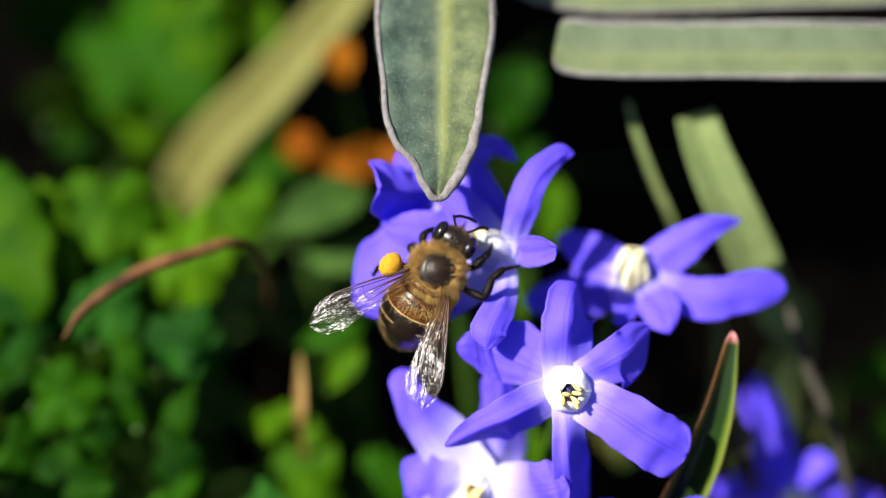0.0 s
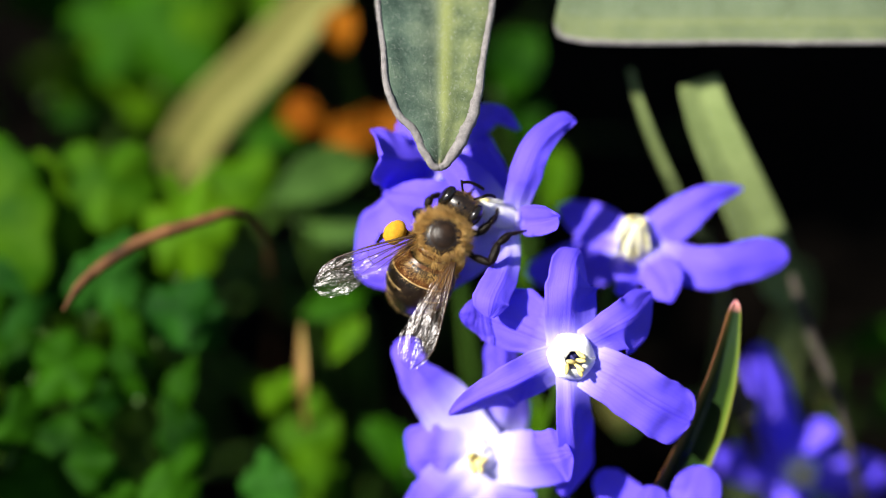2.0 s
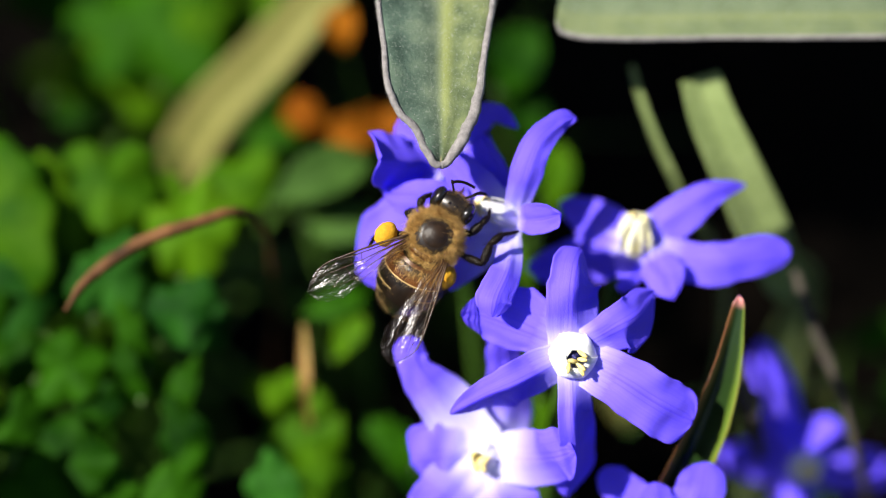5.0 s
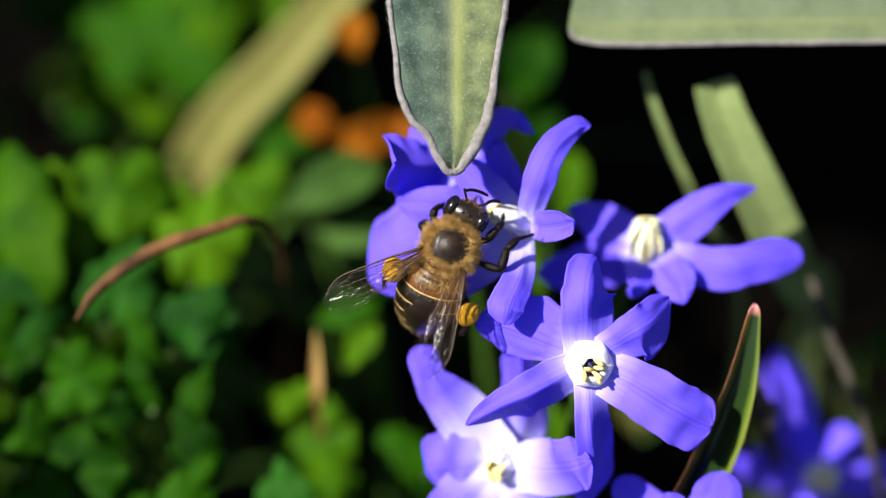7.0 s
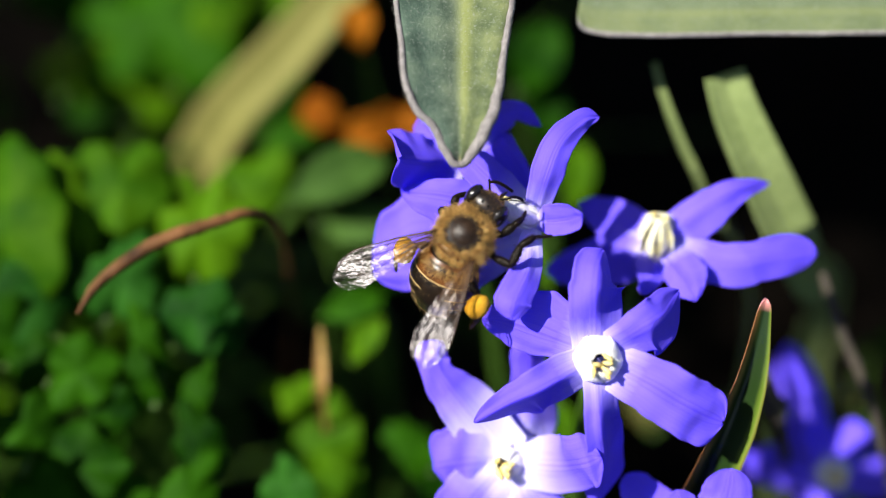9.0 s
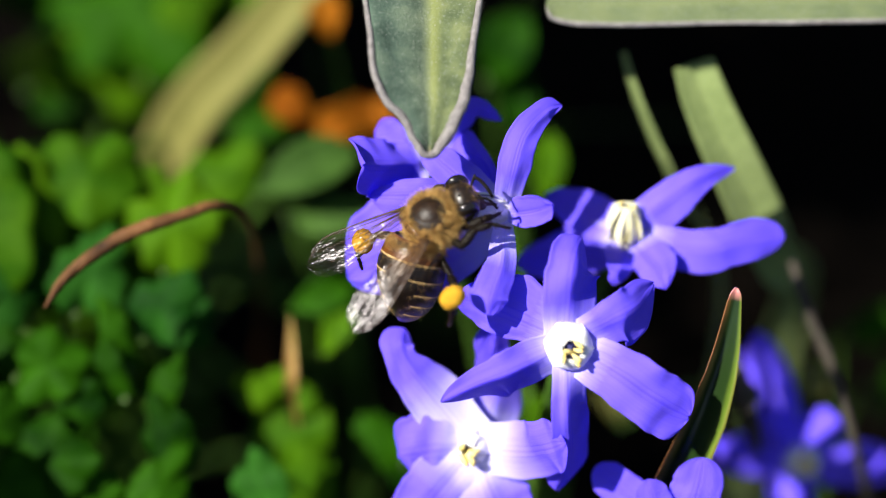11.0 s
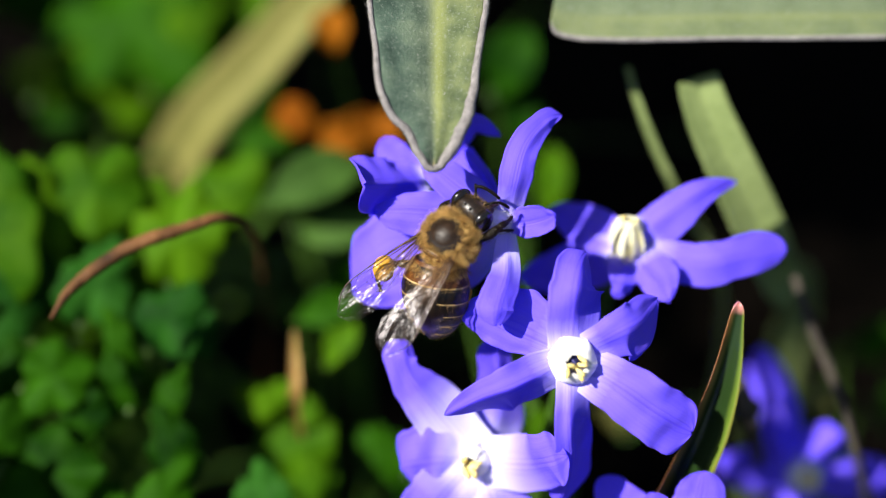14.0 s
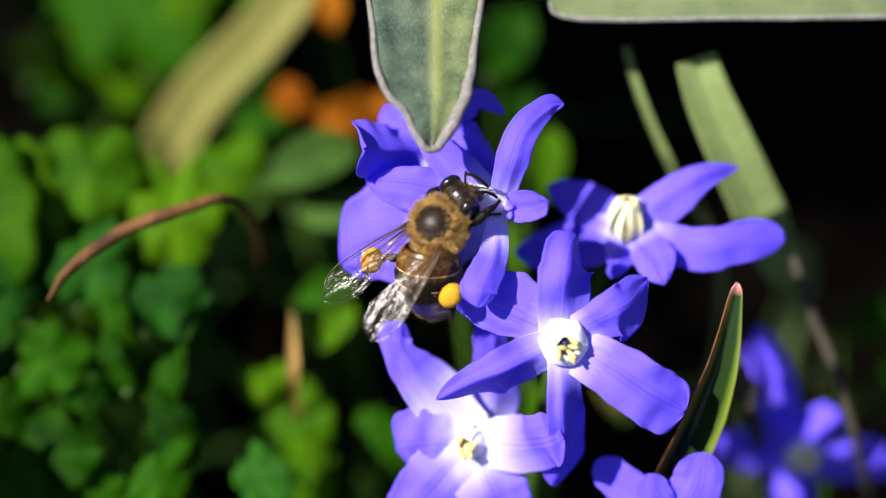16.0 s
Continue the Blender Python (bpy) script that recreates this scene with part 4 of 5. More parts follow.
leafy_plant("leafy_plant", (-39.02, -15.94, -30), [
    ((-37.87, -11.99, -17.8), 7.9, 7.7, 20, -10, GREEN, 5), ((-31.69, -9.10, -18.8), 8.0, 3.4, 110, 10, GREEN, 5), ((-35.20, -15.58, -17.8), 5.7, 5.3, 60, 10, GREEN, 5),
    ((-31.78, -12.46, -17.8), 6.8, 2.9, 110, 10, GREEN, 5), ((-43.08, -17.02, -17.0), 7.8, 6.1, 30, -15, GREEN, 5), ((-43.04, -11.51, -20.4), 6.9, 5.8, 95, 0, GREEN, 5),
    ((-38.00, -21.14, -17.0), 11.9, 8.4, 5, 25, GREEN, 5), ((-26.99, -14.33, -19.6), 7.5, 3.2, 65, 0, GREEN, 5), ((-26.54, -19.10, -18.8), 8.0, 5.3, 115, 0, GREEN, 5),
    ((-27.37, -23.97, -17.0), 8.5, 5.7, 55, -10, GREEN, 5), ((-41.51, -23.97, -17.0), 9.1, 6.1, 25, 0, GREEN, 5),
    ((-33.79, -14.99, -20.4), 6.4, 3.9, 30, 20, GREEN, 5), ((-46.20, -8.09, -21.3), 8.1, 7.0, 80, 20, GREEN, 5), ((-34.15, -26.24, -17.0), 10.2, 5.7, 40, 0, GREEN, 5)],
    "dark and bright green rosette leaves near the soil")
leafy_plant("leafy_plant", (-14.13, -20.12, -34), [
    ((-15.16, -20.35, -28.3), 10.9, 9.2, 80, 0, LIME, 5), ((-18.33, -15.32, -26.8), 6.1, 4.4, 25, 0, LIME, 3), ((-13.95, -25.52, -28.3), 8.5, 6.8, 100, 0, LIME, 5),
    ((-10.60, -9.68, -28.3), 6.1, 3.4, 60, 0, LIME, 0.0), ((-5.73, -21.25, -28.3), 7.3, 4.9, 130, 0, GREEN, 3), ((-3.01, -25.16, -29.9), 6.1, 4.1, 120, 10, GREEN, 0.0),
    ((-12.36, -6.15, -31.5), 7.4, 4.2, 20, 0, GREEN, 0.0), ((-17.69, -24.28, -18.9), 7.5, 5.8, 100, 0, BLUISH, 5)],
    "yellow-green lobed leaves of a low garden weed")
leafy_plant("leafy_plant", (-10.72, 7.26, -40), [
    ((-13.91, 7.21, -31.5), 12.2, 6.0, 22, 0, OLIVE, 0.0), ((-11.73, 2.61, -35.7), 10.2, 4.3, 10, 10, OLIVE, 0.0), ((-20.60, 13.62, -46.2), 8.1, 4.6, 20, 0, GREEN, 0.0),
    ((-23.71, 18.53, -54.6), 9.9, 4.3, 40, 0, GREEN, 0.0), ((-9.53, -1.92, -42), 9.3, 5.3, 30, 10, GREEN, 0.0)],
    "muted green oval leaves behind the bee")
leafy_plant("leafy_plant", (9.55, 13.80, -40), [
    ((8.56, 20.98, -39.9), 9.9, 6.5, 55, 25, GREEN, 0.0), ((12.33, 7.49, -37.8), 8.4, 4.1, 85, 0, LIME, 0.0), ((9.78, 15.47, -44.1), 9.4, 4.8, 100, 0, GREEN, 0.0),
    ((8.14, -2.42, -31.5), 6.2, 1.7, 110, 0, LIME, 0.0), 
    ((9.74, -19.30, -27.3), 6.1, 2.7, 85, 0, LIME, 0.0)],
    "bright green leaves showing between the blossoms")
leafy_plant("leafy_plant", (55.25, -13.08, -60), [
    ((56.49, -12.55, -63), 8.9, 5.0, 20, 20, GREEN, 0.0), ((58.08, -19.75, -60.9), 8.8, 4.4, 70, 20, GREEN, 0.0), ((21.48, -18.88, -52.5), 8.4, 4.2, 100, 20, STRAW, 0.0), ((41.17, -16.51, -35.7), 4.6, 4.1, 30, 0, STRAW, 0.0)],
    "dark green leaves in the shade at the back")


def orange_scrap(mid, size, turn, seed):
    thing = root("orange_dry_leaf", plan(*mid, 0, 0, turn), "orange withered leaf lying among the greenery", "dry leaf", "orange dry leaves")
    v, f, uv = leaf_shape(size, size * 0.8, size * 0.25, seed, lobes=0.08, cup=0.6)
    part("leaf_blade", v - np.array((0, size / 2, 0)), f, ORANGE, thing, uv=uv)
    sv, sf = tube([(0, -size * 0.4, 0), np.array(DOWN) * 20 + (0, 3, 0), np.array(DOWN) * (ground_drop(np.array(mid)) + 4)], [0.15, 0.12, 0.15], 6, 8)
    part("leaf_stalk", sv, sf, STEM, thing)


for i, (mid, size, turn) in enumerate([((-11.90, 25.04, -40), 5.0, 10), ((-16.14, 15.15, -42), 5.4, 60), ((-10.72, 12.97, -42), 5.6, 95), ((-6.02, 13.27, -40), 5.0, 20), ((-8.63, 14.66, -44), 4.6, 130)]):
    orange_scrap(mid, size, turn, i)
orange_scrap((-45.50, -12.68, -35.7), 2.5, 51.0, 11)


def sprig(label, material, seed, count, size):
    rng = np.random.RandomState(seed)
    thing = root("leaf_sprig", Matrix(), label, "plant", "low garden greenery")
    for i in range(count):
        ln = size * (0.6 + 0.7 * rng.rand())
        v, f, uv = leaf_shape(ln, ln * (0.45 + 0.2 * rng.rand()), ln * 0.15, seed * 10 + i)
        ob = part("leaf", v, f, material, thing, uv=uv)
        h = 6 * rng.rand() - 3
        ob.matrix_local = local(0, 0, h, 0, 0, 137.5 * i) @ local(0, 0.6, 0, 20 + 45 * rng.rand(), 30 * (rng.rand() - 0.5), 0)
    v, f = tube([(0, 0, 3), (1, 0, -8), (0, 1, -40)], [0.3, 0.5, 0.7], 6, 8)
    part("stem", v, f, STEM, thing)
    return thing


def build_sprigs():
    kinds = [sprig("low sprig of mid-green oval leaves", GREEN, 1, 9, 7), sprig("low sprig of yellow-green leaves", LIME, 2, 8, 6),
             sprig("low sprig of bluish green leaves", BLUISH, 3, 10, 8)]
    rng = np.random.RandomState(12)
    first = [True] * 3
    n = 0
    while n < 60:
        x, y = rng.uniform(-0.16, 0.16), rng.uniform(-0.12, 0.20)
        z = rng.uniform(0.022, 0.042)
        u = x / UNIT
        if u > -8 and u < 95:
            continue
        k = rng.choice(3, p=[0.5, 0.25, 0.25])
        m = pose(x, y, z, rng.uniform(-15, 15), rng.uniform(-15, 15), rng.uniform(0, 360))
        n += 1
        q = VIEW.inverted() @ Vector((x, y, z)) / UNIT
        across, up = q.x / (130 - q.z), q.y / (130 - q.z)
        if (-0.165 < across < -0.095 and -0.13 < up < 0.01) or (-0.2 < across < -0.11 and 0.06 < up < 0.14):
            continue    # bare shaded soil between the plants
        if first[k]:
            kinds[k].matrix_world = m
            first[k] = False
        else:
            copy_thing(kinds[k], m)
    # unseen sprigs added on the sunny side to shade the soil behind
    for i in range(60):
        u, v, w = rng.uniform(-120, -52), rng.uniform(-45, 110), rng.uniform(-80, -40)
        if u > -44 * (1 - w / 130) - 4:
            continue
        k = rng.choice(3, p=[0.6, 0.15, 0.25])
        copy_thing(kinds[k], plan(u, v, w, rng.uniform(-25, 25), rng.uniform(-25, 25), rng.uniform(0, 360)) @ pose(0, 0, 0, 50, 0, 0))
    small = [sprig("small sprig of fresh green leaves", GREEN, 5, 9, 5), sprig("small sprig of lime green leaves", LIME, 6, 8, 4.4)]
    for i in range(40):
        u, v, w = rng.uniform(-64, -34), rng.uniform(-34, 8), rng.uniform(-54, -36)
        m = plan(u, v, w, rng.uniform(-25, 25), rng.uniform(-25, 25), rng.uniform(0, 360)) @ pose(0, 0, 0, 35, 0, 0)
        if i < 2:
            small[i].matrix_world = m
        else:
            copy_thing(small[i % 3 == 0], m)
    # tall shoots added out of view, only to keep sun off the soil
    tall = sprig("tall leafy shoot, added out of view to cast shade", GREEN, 4, 16, 19)
    for i in range(165):
        u, v = rng.uniform(-165, -98), rng.uniform(-45, 160)
        w = rng.uniform(-95, -76 - (u + 48) * 1.13)
        if i > 96:
            u, v, w = rng.uniform(-155, -112), rng.uniform(92, 138), rng.uniform(-50, 0)
        m = plan(u, v, w, rng.uniform(-30, 30), rng.uniform(-30, 30), rng.uniform(0, 360)) @ pose(0, 0, 0, 50, 0, 0)
        # further unseen shoots, added higher up to shade the soil on the right
        if i > 124:
            m = plan(rng.uniform(-62, 34), rng.uniform(64, 98), rng.uniform(-105, -32), rng.uniform(-30, 30), rng.uniform(-30, 30), rng.uniform(0, 360)) @ pose(0, 0, 0, 50, 0, 0)
        # three unseen shoots added to shade the low leaves on the left
        if i == 93:
            m = plan(-80, -17, 2, 25, -10, 40) @ pose(0, 0, 0, 50, 0, 0)
        if i in (94, 95):
            m = plan(-70 - 2 * (i - 94), -18 - 9 * (i - 94), -12 + 7 * (i - 94), 20, 10, 70 * (i - 93)) @ pose(0, 0, 0, 50, 0, 0)
        if i:
            copy_thing(tall, m)
        else:
            tall.matrix_world = m


build_sprigs()


# ---- the bee ----
def build_bee():
    bee = root("honey_bee", plan(0, 0, 4), "honey bee with golden fur and yellow pollen loads", "bee")
    rng = np.random.RandomState(8)

    # thorax with bald back and fur
    v, f = ball((0, 0, 0), (2.3, 2.3, 1.95), 18, 26)
    thorax = part("thorax", v, f, CHITIN, bee)
    v, f = ball((0.05, 0, 0.22), (1.84, 1.86, 1.86), 22, 30)
    part("bald_back", v, f, SCUTUM, thorax, "dark shiny bald patch on the back")
    v, f = ball((-1.78, 0, 0.72), (0.52, 1.45, 0.66), 12, 20)
    part("scutellum", v, f, AMBER, thorax, "glossy brown ridge behind the bald patch")
    d = unit(rng.normal(size=(24000, 3)))
    edge = 0.71 + 0.09 * rng.normal(size=24000)
    keep = ~((d[:, 2] > 0.45) & (np.hypot(d[:, 0] - 0.03, d[:, 1]) < edge))
    d = d[keep & (d[:, 2] > -0.75)]
    p = d * (2.3, 2.3, 1.95)
    tufts = unit(rng.normal(size=(260, 3)))
    comb = 0.75 * rng.normal(size=(260, 3))[np.argmax(d @ tufts.T, 1)]
    v, f = hairs(p, d * (1, 1, 0.9) + comb, 0.84, 0.013, (-0.12, 0, 0.12), 0.7, 1)
    part("fur", v, f, FUR, thorax, "dense golden fur", smooth=False)
    d = unit(rng.normal(size=(1500, 3)))
    d = d[d[:, 2] > 0.35]
    v, f = hairs(d * (1.84, 1.86, 1.86) + (0.05, 0, 0.22), d, 0.26, 0.008, (-0.6, 0, 0), 0.6, 2)
    part("short_fur", v, f, DARKFUR, thorax, "sparse short dark fur on the back", smooth=False)
    d = unit(rng.normal(size=(700, 3)) * (0.3, 1.0, 0.5) + (0.3, 0, 0.7))
    v, f = hairs(d * (0.4, 1.5, 0.8) + (2.0, 0, 0.35), d, 0.5, 0.014, (0.2, 0, 0.1), 0.7, 12)
    part("collar", v, f, PALEFUR, thorax, "pale buff collar of fur behind the head", smooth=False)

    # head
    head = part("head", *joined(ball((1.0, 0, -0.2), (1.25, 1.9, 1.5), 18, 26), ball((1.65, 0, -0.95), (0.85, 1.15, 1.1), 14, 18)), CHITIN, bee)
    head.matrix_local = local(1.9, 0, 0.15)
    for s in (1, -1):
        v, f = ball((1.0, s * 1.42, 0.0), (1.10, 0.66, 1.38), 20, 24)
        part("eye", v, f, EYE, head, "large glossy black compound eye")
        stem = [(1.95, s * 0.45, 0.40), (2.5, s * 1.05, 0.95)]
        whip = [(2.5, s * 1.05, 0.95), (3.1, s * 0.95 - 0.5, 0.7), (3.5, s * 0.6 - 1.4, 0.0)]
        v, f = joined(tube(stem + [(2.62, s * 1.16, 1.0)], [0.10, 0.11, 0.13], 8, 8), tube(whip, [0.12, 0.15, 0.12], 8, 14, lump=0.12, seed=4))
        part("antenna", v, f, LEG, head, "black elbowed feeler")
        v, f = tube([(2.2, s * 0.5, -1.4), (2.7, s * 0.4, -1.8), (2.9, s * 0.08, -2.1)], [0.32, 0.28, 0.1], 7, 8)
        part("mandible", v, f, AMBER, head, "brown jaw")
        v, f = ball((0.75, s * 0.32, 1.22), (0.16, 0.14, 0.14), 8, 10)
        part("simple_eye", v, f, EYE, head, "tiny glossy simple eye on the crown")
    v, f = tube([(2.3, 0, -1.5), (3.1, 0, -2.2), (4.0, 0, -2.9)], [0.28, 0.2, 0.08], 7, 10)
    part("tongue", v, f, AMBER, head, "brown tongue reaching into the flower")
    d = unit(rng.normal(size=(3600, 3)))
    d = d[(np.abs(d[:, 1]) < 0.52) & (d[:, 2] > -0.6) & ((d[:, 0] > 0.35) | (d[:, 0] < -0.25) | (rng.rand(3600) < 0.25))]
    v, f = hairs(d * (1.25, 1.9, 1.5) + (1.0, 0, -0.2), d, 0.42, 0.011, (-0.1, 0, 0.2), 0.7, 3)
    part("fur", v, f, HEADFUR, head, "buff and dark face fur", smooth=False)

    # abdomen in overlapping rings
    stops = [0.0, 0.19, 0.38, 0.55, 0.70, 0.84, 1.0]
    rad = lambda s: 3.0 * np.sqrt(np.maximum(0.0005, np.sin(np.pi * np.clip(0.11 + 0.89 * s, 0, 1) ** 0.84)))
    line = lambda s: np.stack([-7.7 * s, 0 * s, -0.1 - 1.3 * s ** 2], -1)
    abdomen = part("abdomen", *tube([line(np.array(x)) for x in (0.02, 0.3, 0.5, 0.7, 0.97)], [float(rad(x)) * 0.9 for x in (0.04, 0.25, 0.5, 0.75, 0.97)], 18, 16), CHITIN, bee)
    abdomen.matrix_local = local(-2.1, 0, -0.15)
    seg = 40

    def hoop(q, r):
        c, a = line(q), np.arange(seg) * 2 * np.pi / seg
        verts = np.stack([np.repeat(c[:, 0:1], seg, 1), np.outer(r, np.cos(a)), np.outer(r, np.sin(a)) * 0.82 + c[:, 2:3]], -1).reshape(-1, 3)
        faces = [(k * seg + j, k * seg + (j + 1) % seg, (k + 1) * seg + (j + 1) % seg, (k + 1) * seg + j) for k in range(len(q) - 1) for j in range(seg)]
        return verts, faces

    for i in range(6):
        q = np.linspace(stops[i], min(1.0, stops[i + 1] + 0.02), 8)
        swell = 0.985 + 0.05 * np.sin(np.linspace(0, 1, 8) * 2.2)
        v, f = joined(hoop(q, rad(q) * swell), hoop(q, rad(q) * swell * 0.95))
        part("abdomen_ring", v, f, AMBER if i < 1 else TERGITE, abdomen,
             "amber-brown ring" if i < 1 else "dark brown ring with pale hair fringe")
    for i in range(1, 6):
        q = np.linspace(stops[i] + 0.016, stops[i] + 0.042, 4)
        v, f = hoop(q, rad(q) * np.array([1.010, 1.036, 1.032, 1.000]))
        part("pale_band", v, f, BAND, abdomen, "narrow buff rim of the abdomen ring")
    n = 15000
    s = rng.rand(n)
    k = np.clip(np.searchsorted(stops, s) - 1, 0, 5)
    lo, hi = np.array(stops)[k], np.array(stops)[k + 1]
    ph = (s - lo) / (hi - lo)
    keep = ((s < 0.12) & (rng.rand(n) < 0.8)) | ((ph > 0.10) & (ph < 0.30) & (rng.rand(n) < 0.55)) | (rng.rand(n) < 0.05)
    keep &= rng.rand(n) < rad(s) / 2.8
    s = s[keep]
    a = rng.rand(len(s)) * 2 * np.pi
    nr = np.stack([0 * s, np.cos(a), np.sin(a)], -1)
    p = line(s) + nr * rad(s)[:, None] * 1.015 * (1, 1, 0.82)
    v, f = hairs(p, nr * 0.35, 0.40, 0.0085, (-0.9, 0, 0), 0.35, 4)
    part("banded_fur", v, f, PALEFUR, abdomen, "pale hair bands between the rings", smooth=False)
    a = rng.rand(900) * 2 * np.pi
    nr = np.stack([0 * a, np.cos(a), np.sin(a)], -1)
    s = 0.10 * rng.rand(900)
    v, f = hairs(line(s) + nr * rad(s)[:, None], nr * 0.6, 0.8, 0.012, (-0.5, 0, 0.1), 0.6, 14)
    part("waist_fur", v, f, FUR, abdomen, "long golden fur on the first ring", smooth=False)

    # wings
    def wing(side):
        def shape(length, width, lead, seed, z):
            n, m = 34, 12
            s = np.linspace(0, 1, n)
            w = width * np.interp(s, [0, 0.08, 0.25, 0.5, 0.72, 0.86, 0.95, 1.0], [0.14, 0.20, 0.46, 0.80, 1.0, 0.90, 0.56, 0.06])
            front = lead * np.sin(np.pi * s) * 0.5 - width * 0.42 * np.maximum(0, (s - 0.78) / 0.22) ** 2.2
            k = np.linspace(0, 1, m + 1)
            K, S = np.meshgrid(k, s)
            x = length * S
            y = front[:, None] - K * w[:, None]
            z_ = z + 0.035 * np.sin(K * 17 + S * 3 + seed) * np.sin(np.pi * K) + 0.05 * np.sin(S * 11 + K * 5 + seed) + 1.5 * S * (1 - S)
            return x, y, z_

        def grid(x, y, z):
            n, m1 = x.shape
            v = np.stack([x, -y * side, z], -1).reshape(-1, 3)
            f = []
            for i in range(n - 1):
                for j in range(m1 - 1):
                    q = (i * m1 + j, i * m1 + j + 1, (i + 1) * m1 + j + 1, (i + 1) * m1 + j)
                    f.append(q)
            return v, f

        def lines(x, y, z, paths):
            out = []
            for (pts, r) in paths:
                pp = []
                for s, k in pts:
                    i, j = s * (x.shape[0] - 1), k * (x.shape[1] - 1)
                    i0, j0 = min(int(i), x.shape[0] - 2), min(int(j), x.shape[1] - 2)
                    fi, fj = i - i0, j - j0
                    g = lambda a: (a[i0, j0] * (1 - fi) + a[i0 + 1, j0] * fi) * (1 - fj) + fj * (a[i0, j0 + 1] * (1 - fi) + a[i0 + 1, j0 + 1] * fi)
                    pp.append((g(x), -g(y) * side, g(z) + 0.02))
                out.append(tube(pp, [q * 1.3 for q in r], 5, 4 * len(pp)))
            return joined(*out)

        x, y, z = shape(9.9, 3.3, 0.5, 1.0 + side, 0.0)
        v, f = grid(x, y, z)
        w = part("forewing", v, f, WING, bee, "clear brownish wing with dark veins")
        veins = [([(0, 0.02), (0.25, 0.0), (0.5, 0.0), (0.8, 0.0), (0.97, 0.2)], [0.10, 0.075, 0.05, 0.022]), ([(0, 0.3), (0.25, 0.16), (0.5, 0.10), (0.66, 0.02)], [0.055, 0.039, 0.028]),
                 ([(0, 0.5), (0.2, 0.42), (0.45, 0.36), (0.62, 0.30), (0.85, 0.22)], [0.055, 0.033, 0.017]), ([(0, 0.8), (0.2, 0.75), (0.42, 0.70), (0.6, 0.72), (0.78, 0.66)], [0.050, 0.028, 0.014]),
                 ([(0.42, 0.70), (0.45, 0.36), (0.43, 0.12)], [0.022, 0.022]), ([(0.62, 0.30), (0.60, 0.5), (0.6, 0.72)], [0.022, 0.017]), ([(0.75, 0.25), (0.70, 0.46), (0.78, 0.66)], [0.019, 0.017]),
                 ([(0.66, 0.02), (0.74, 0.14), (0.90, 0.08)], [0.028, 0.017]), ([(0.05, 0.98), (0.3, 0.96), (0.5, 0.9), (0.6, 0.72)], [0.028, 0.017]), ([(0.55, 0.32), (0.53, 0.12)], [0.017, 0.017])]
        vv, vf = lines(x, y, z, veins)
        part("venation", vv, vf, VEIN, w, "dark brown wing veins")
        x, y, z = shape(6.3, 1.8, 0.3, 2.0 + side, -0.22)
        hv, hf = grid(x, y, z)
        lv, lf = lines(x, y, z, [([(0, 0.05), (0.4, 0.02), (0.95, 0.1)], [0.045, 0.02]), ([(0, 0.5), (0.4, 0.40), (0.7, 0.4)], [0.03, 0.02]), ([(0, 0.9), (0.4, 0.75), (0.65, 0.8)], [0.03, 0.02])])
        av, af = joined((hv, hf), (lv, lf))
        h = part("hindwing", av, af, WING, w, "smaller clear hind wing", second=VEIN, slots=[0] * len(hf) + [1] * len(lf))
        h.matrix_local = local(-0.3, side * 0.5, -0.15, 0, 0, side * 2)
        return w

    left, right = wing(1), wing(-1)

    # legs: jointed segments, each thickest in its middle
    def leg(name, pts, radii, seed, label="dark hairy jointed leg"):
        pieces, at, out = [], [], []
        r2 = np.random.RandomState(seed)
        for p, q, r in zip(pts, pts[1:], radii):
            p, q = np.array(p, float), np.array(q, float)
            pieces.append(tube([p, p * 0.7 + q * 0.3, p * 0.35 + q * 0.65, q + (q - p) * 0.03], [r * 0.62, r, r * 1.02, r * 0.6], 9, 10, lump=0.06, seed=seed))
            m = int(130 * np.linalg.norm(q - p))
            d = unit(r2.normal(size=(m, 3)))
            at.append(p + (q - p) * r2.rand(m)[:, None] + d * r * 0.8)
            out.append(d)
        v, f = joined(*pieces)
        ob = part(name, v, f, LEG, bee, label)
        hv, hf = hairs(np.vstack(at), np.vstack(out), 0.36, 0.010, (0, 0, 0), 0.4, seed)
        part("leg_hair", hv, hf, DARKFUR, ob, smooth=False)
        return ob

    leg("front_leg", [(1.3, -1.2, -1.2), (1.9, -2.6, -0.5), (3.1, -3.0, -0.2), (4.0, -3.2, -0.8), (4.7, -3.0, -1.6)], [0.36, 0.40, 0.30, 0.16], 1)
    leg("front_leg", [(1.3, 1.0, -1.2), (1.7, 2.5, -0.9), (2.6, 2.6, -1.0), (3.4, 1.9, -1.8)], [0.34, 0.36, 0.26], 2)
    reaching = leg("middle_leg", [(0.2, -1.6, -1.2), (-0.1, -3.2, -0.4), (0.1, -4.8, 0.2), (1.9, -4.5, 0.4), (3.2, -5.0, 0.0), (3.7, -5.6, -0.3), (4.2, -6.1, -0.8)], [0.34, 0.36, 0.40, 0.34, 0.16, 0.12], 3)
    leg("middle_leg", [(0.2, 1.4, -1.2), (0.6, 2.9, -0.9), (0.9, 3.1, -1.6), (1.4, 2.7, -3.0)], [0.36, 0.36, 0.28], 4)
    hind = []
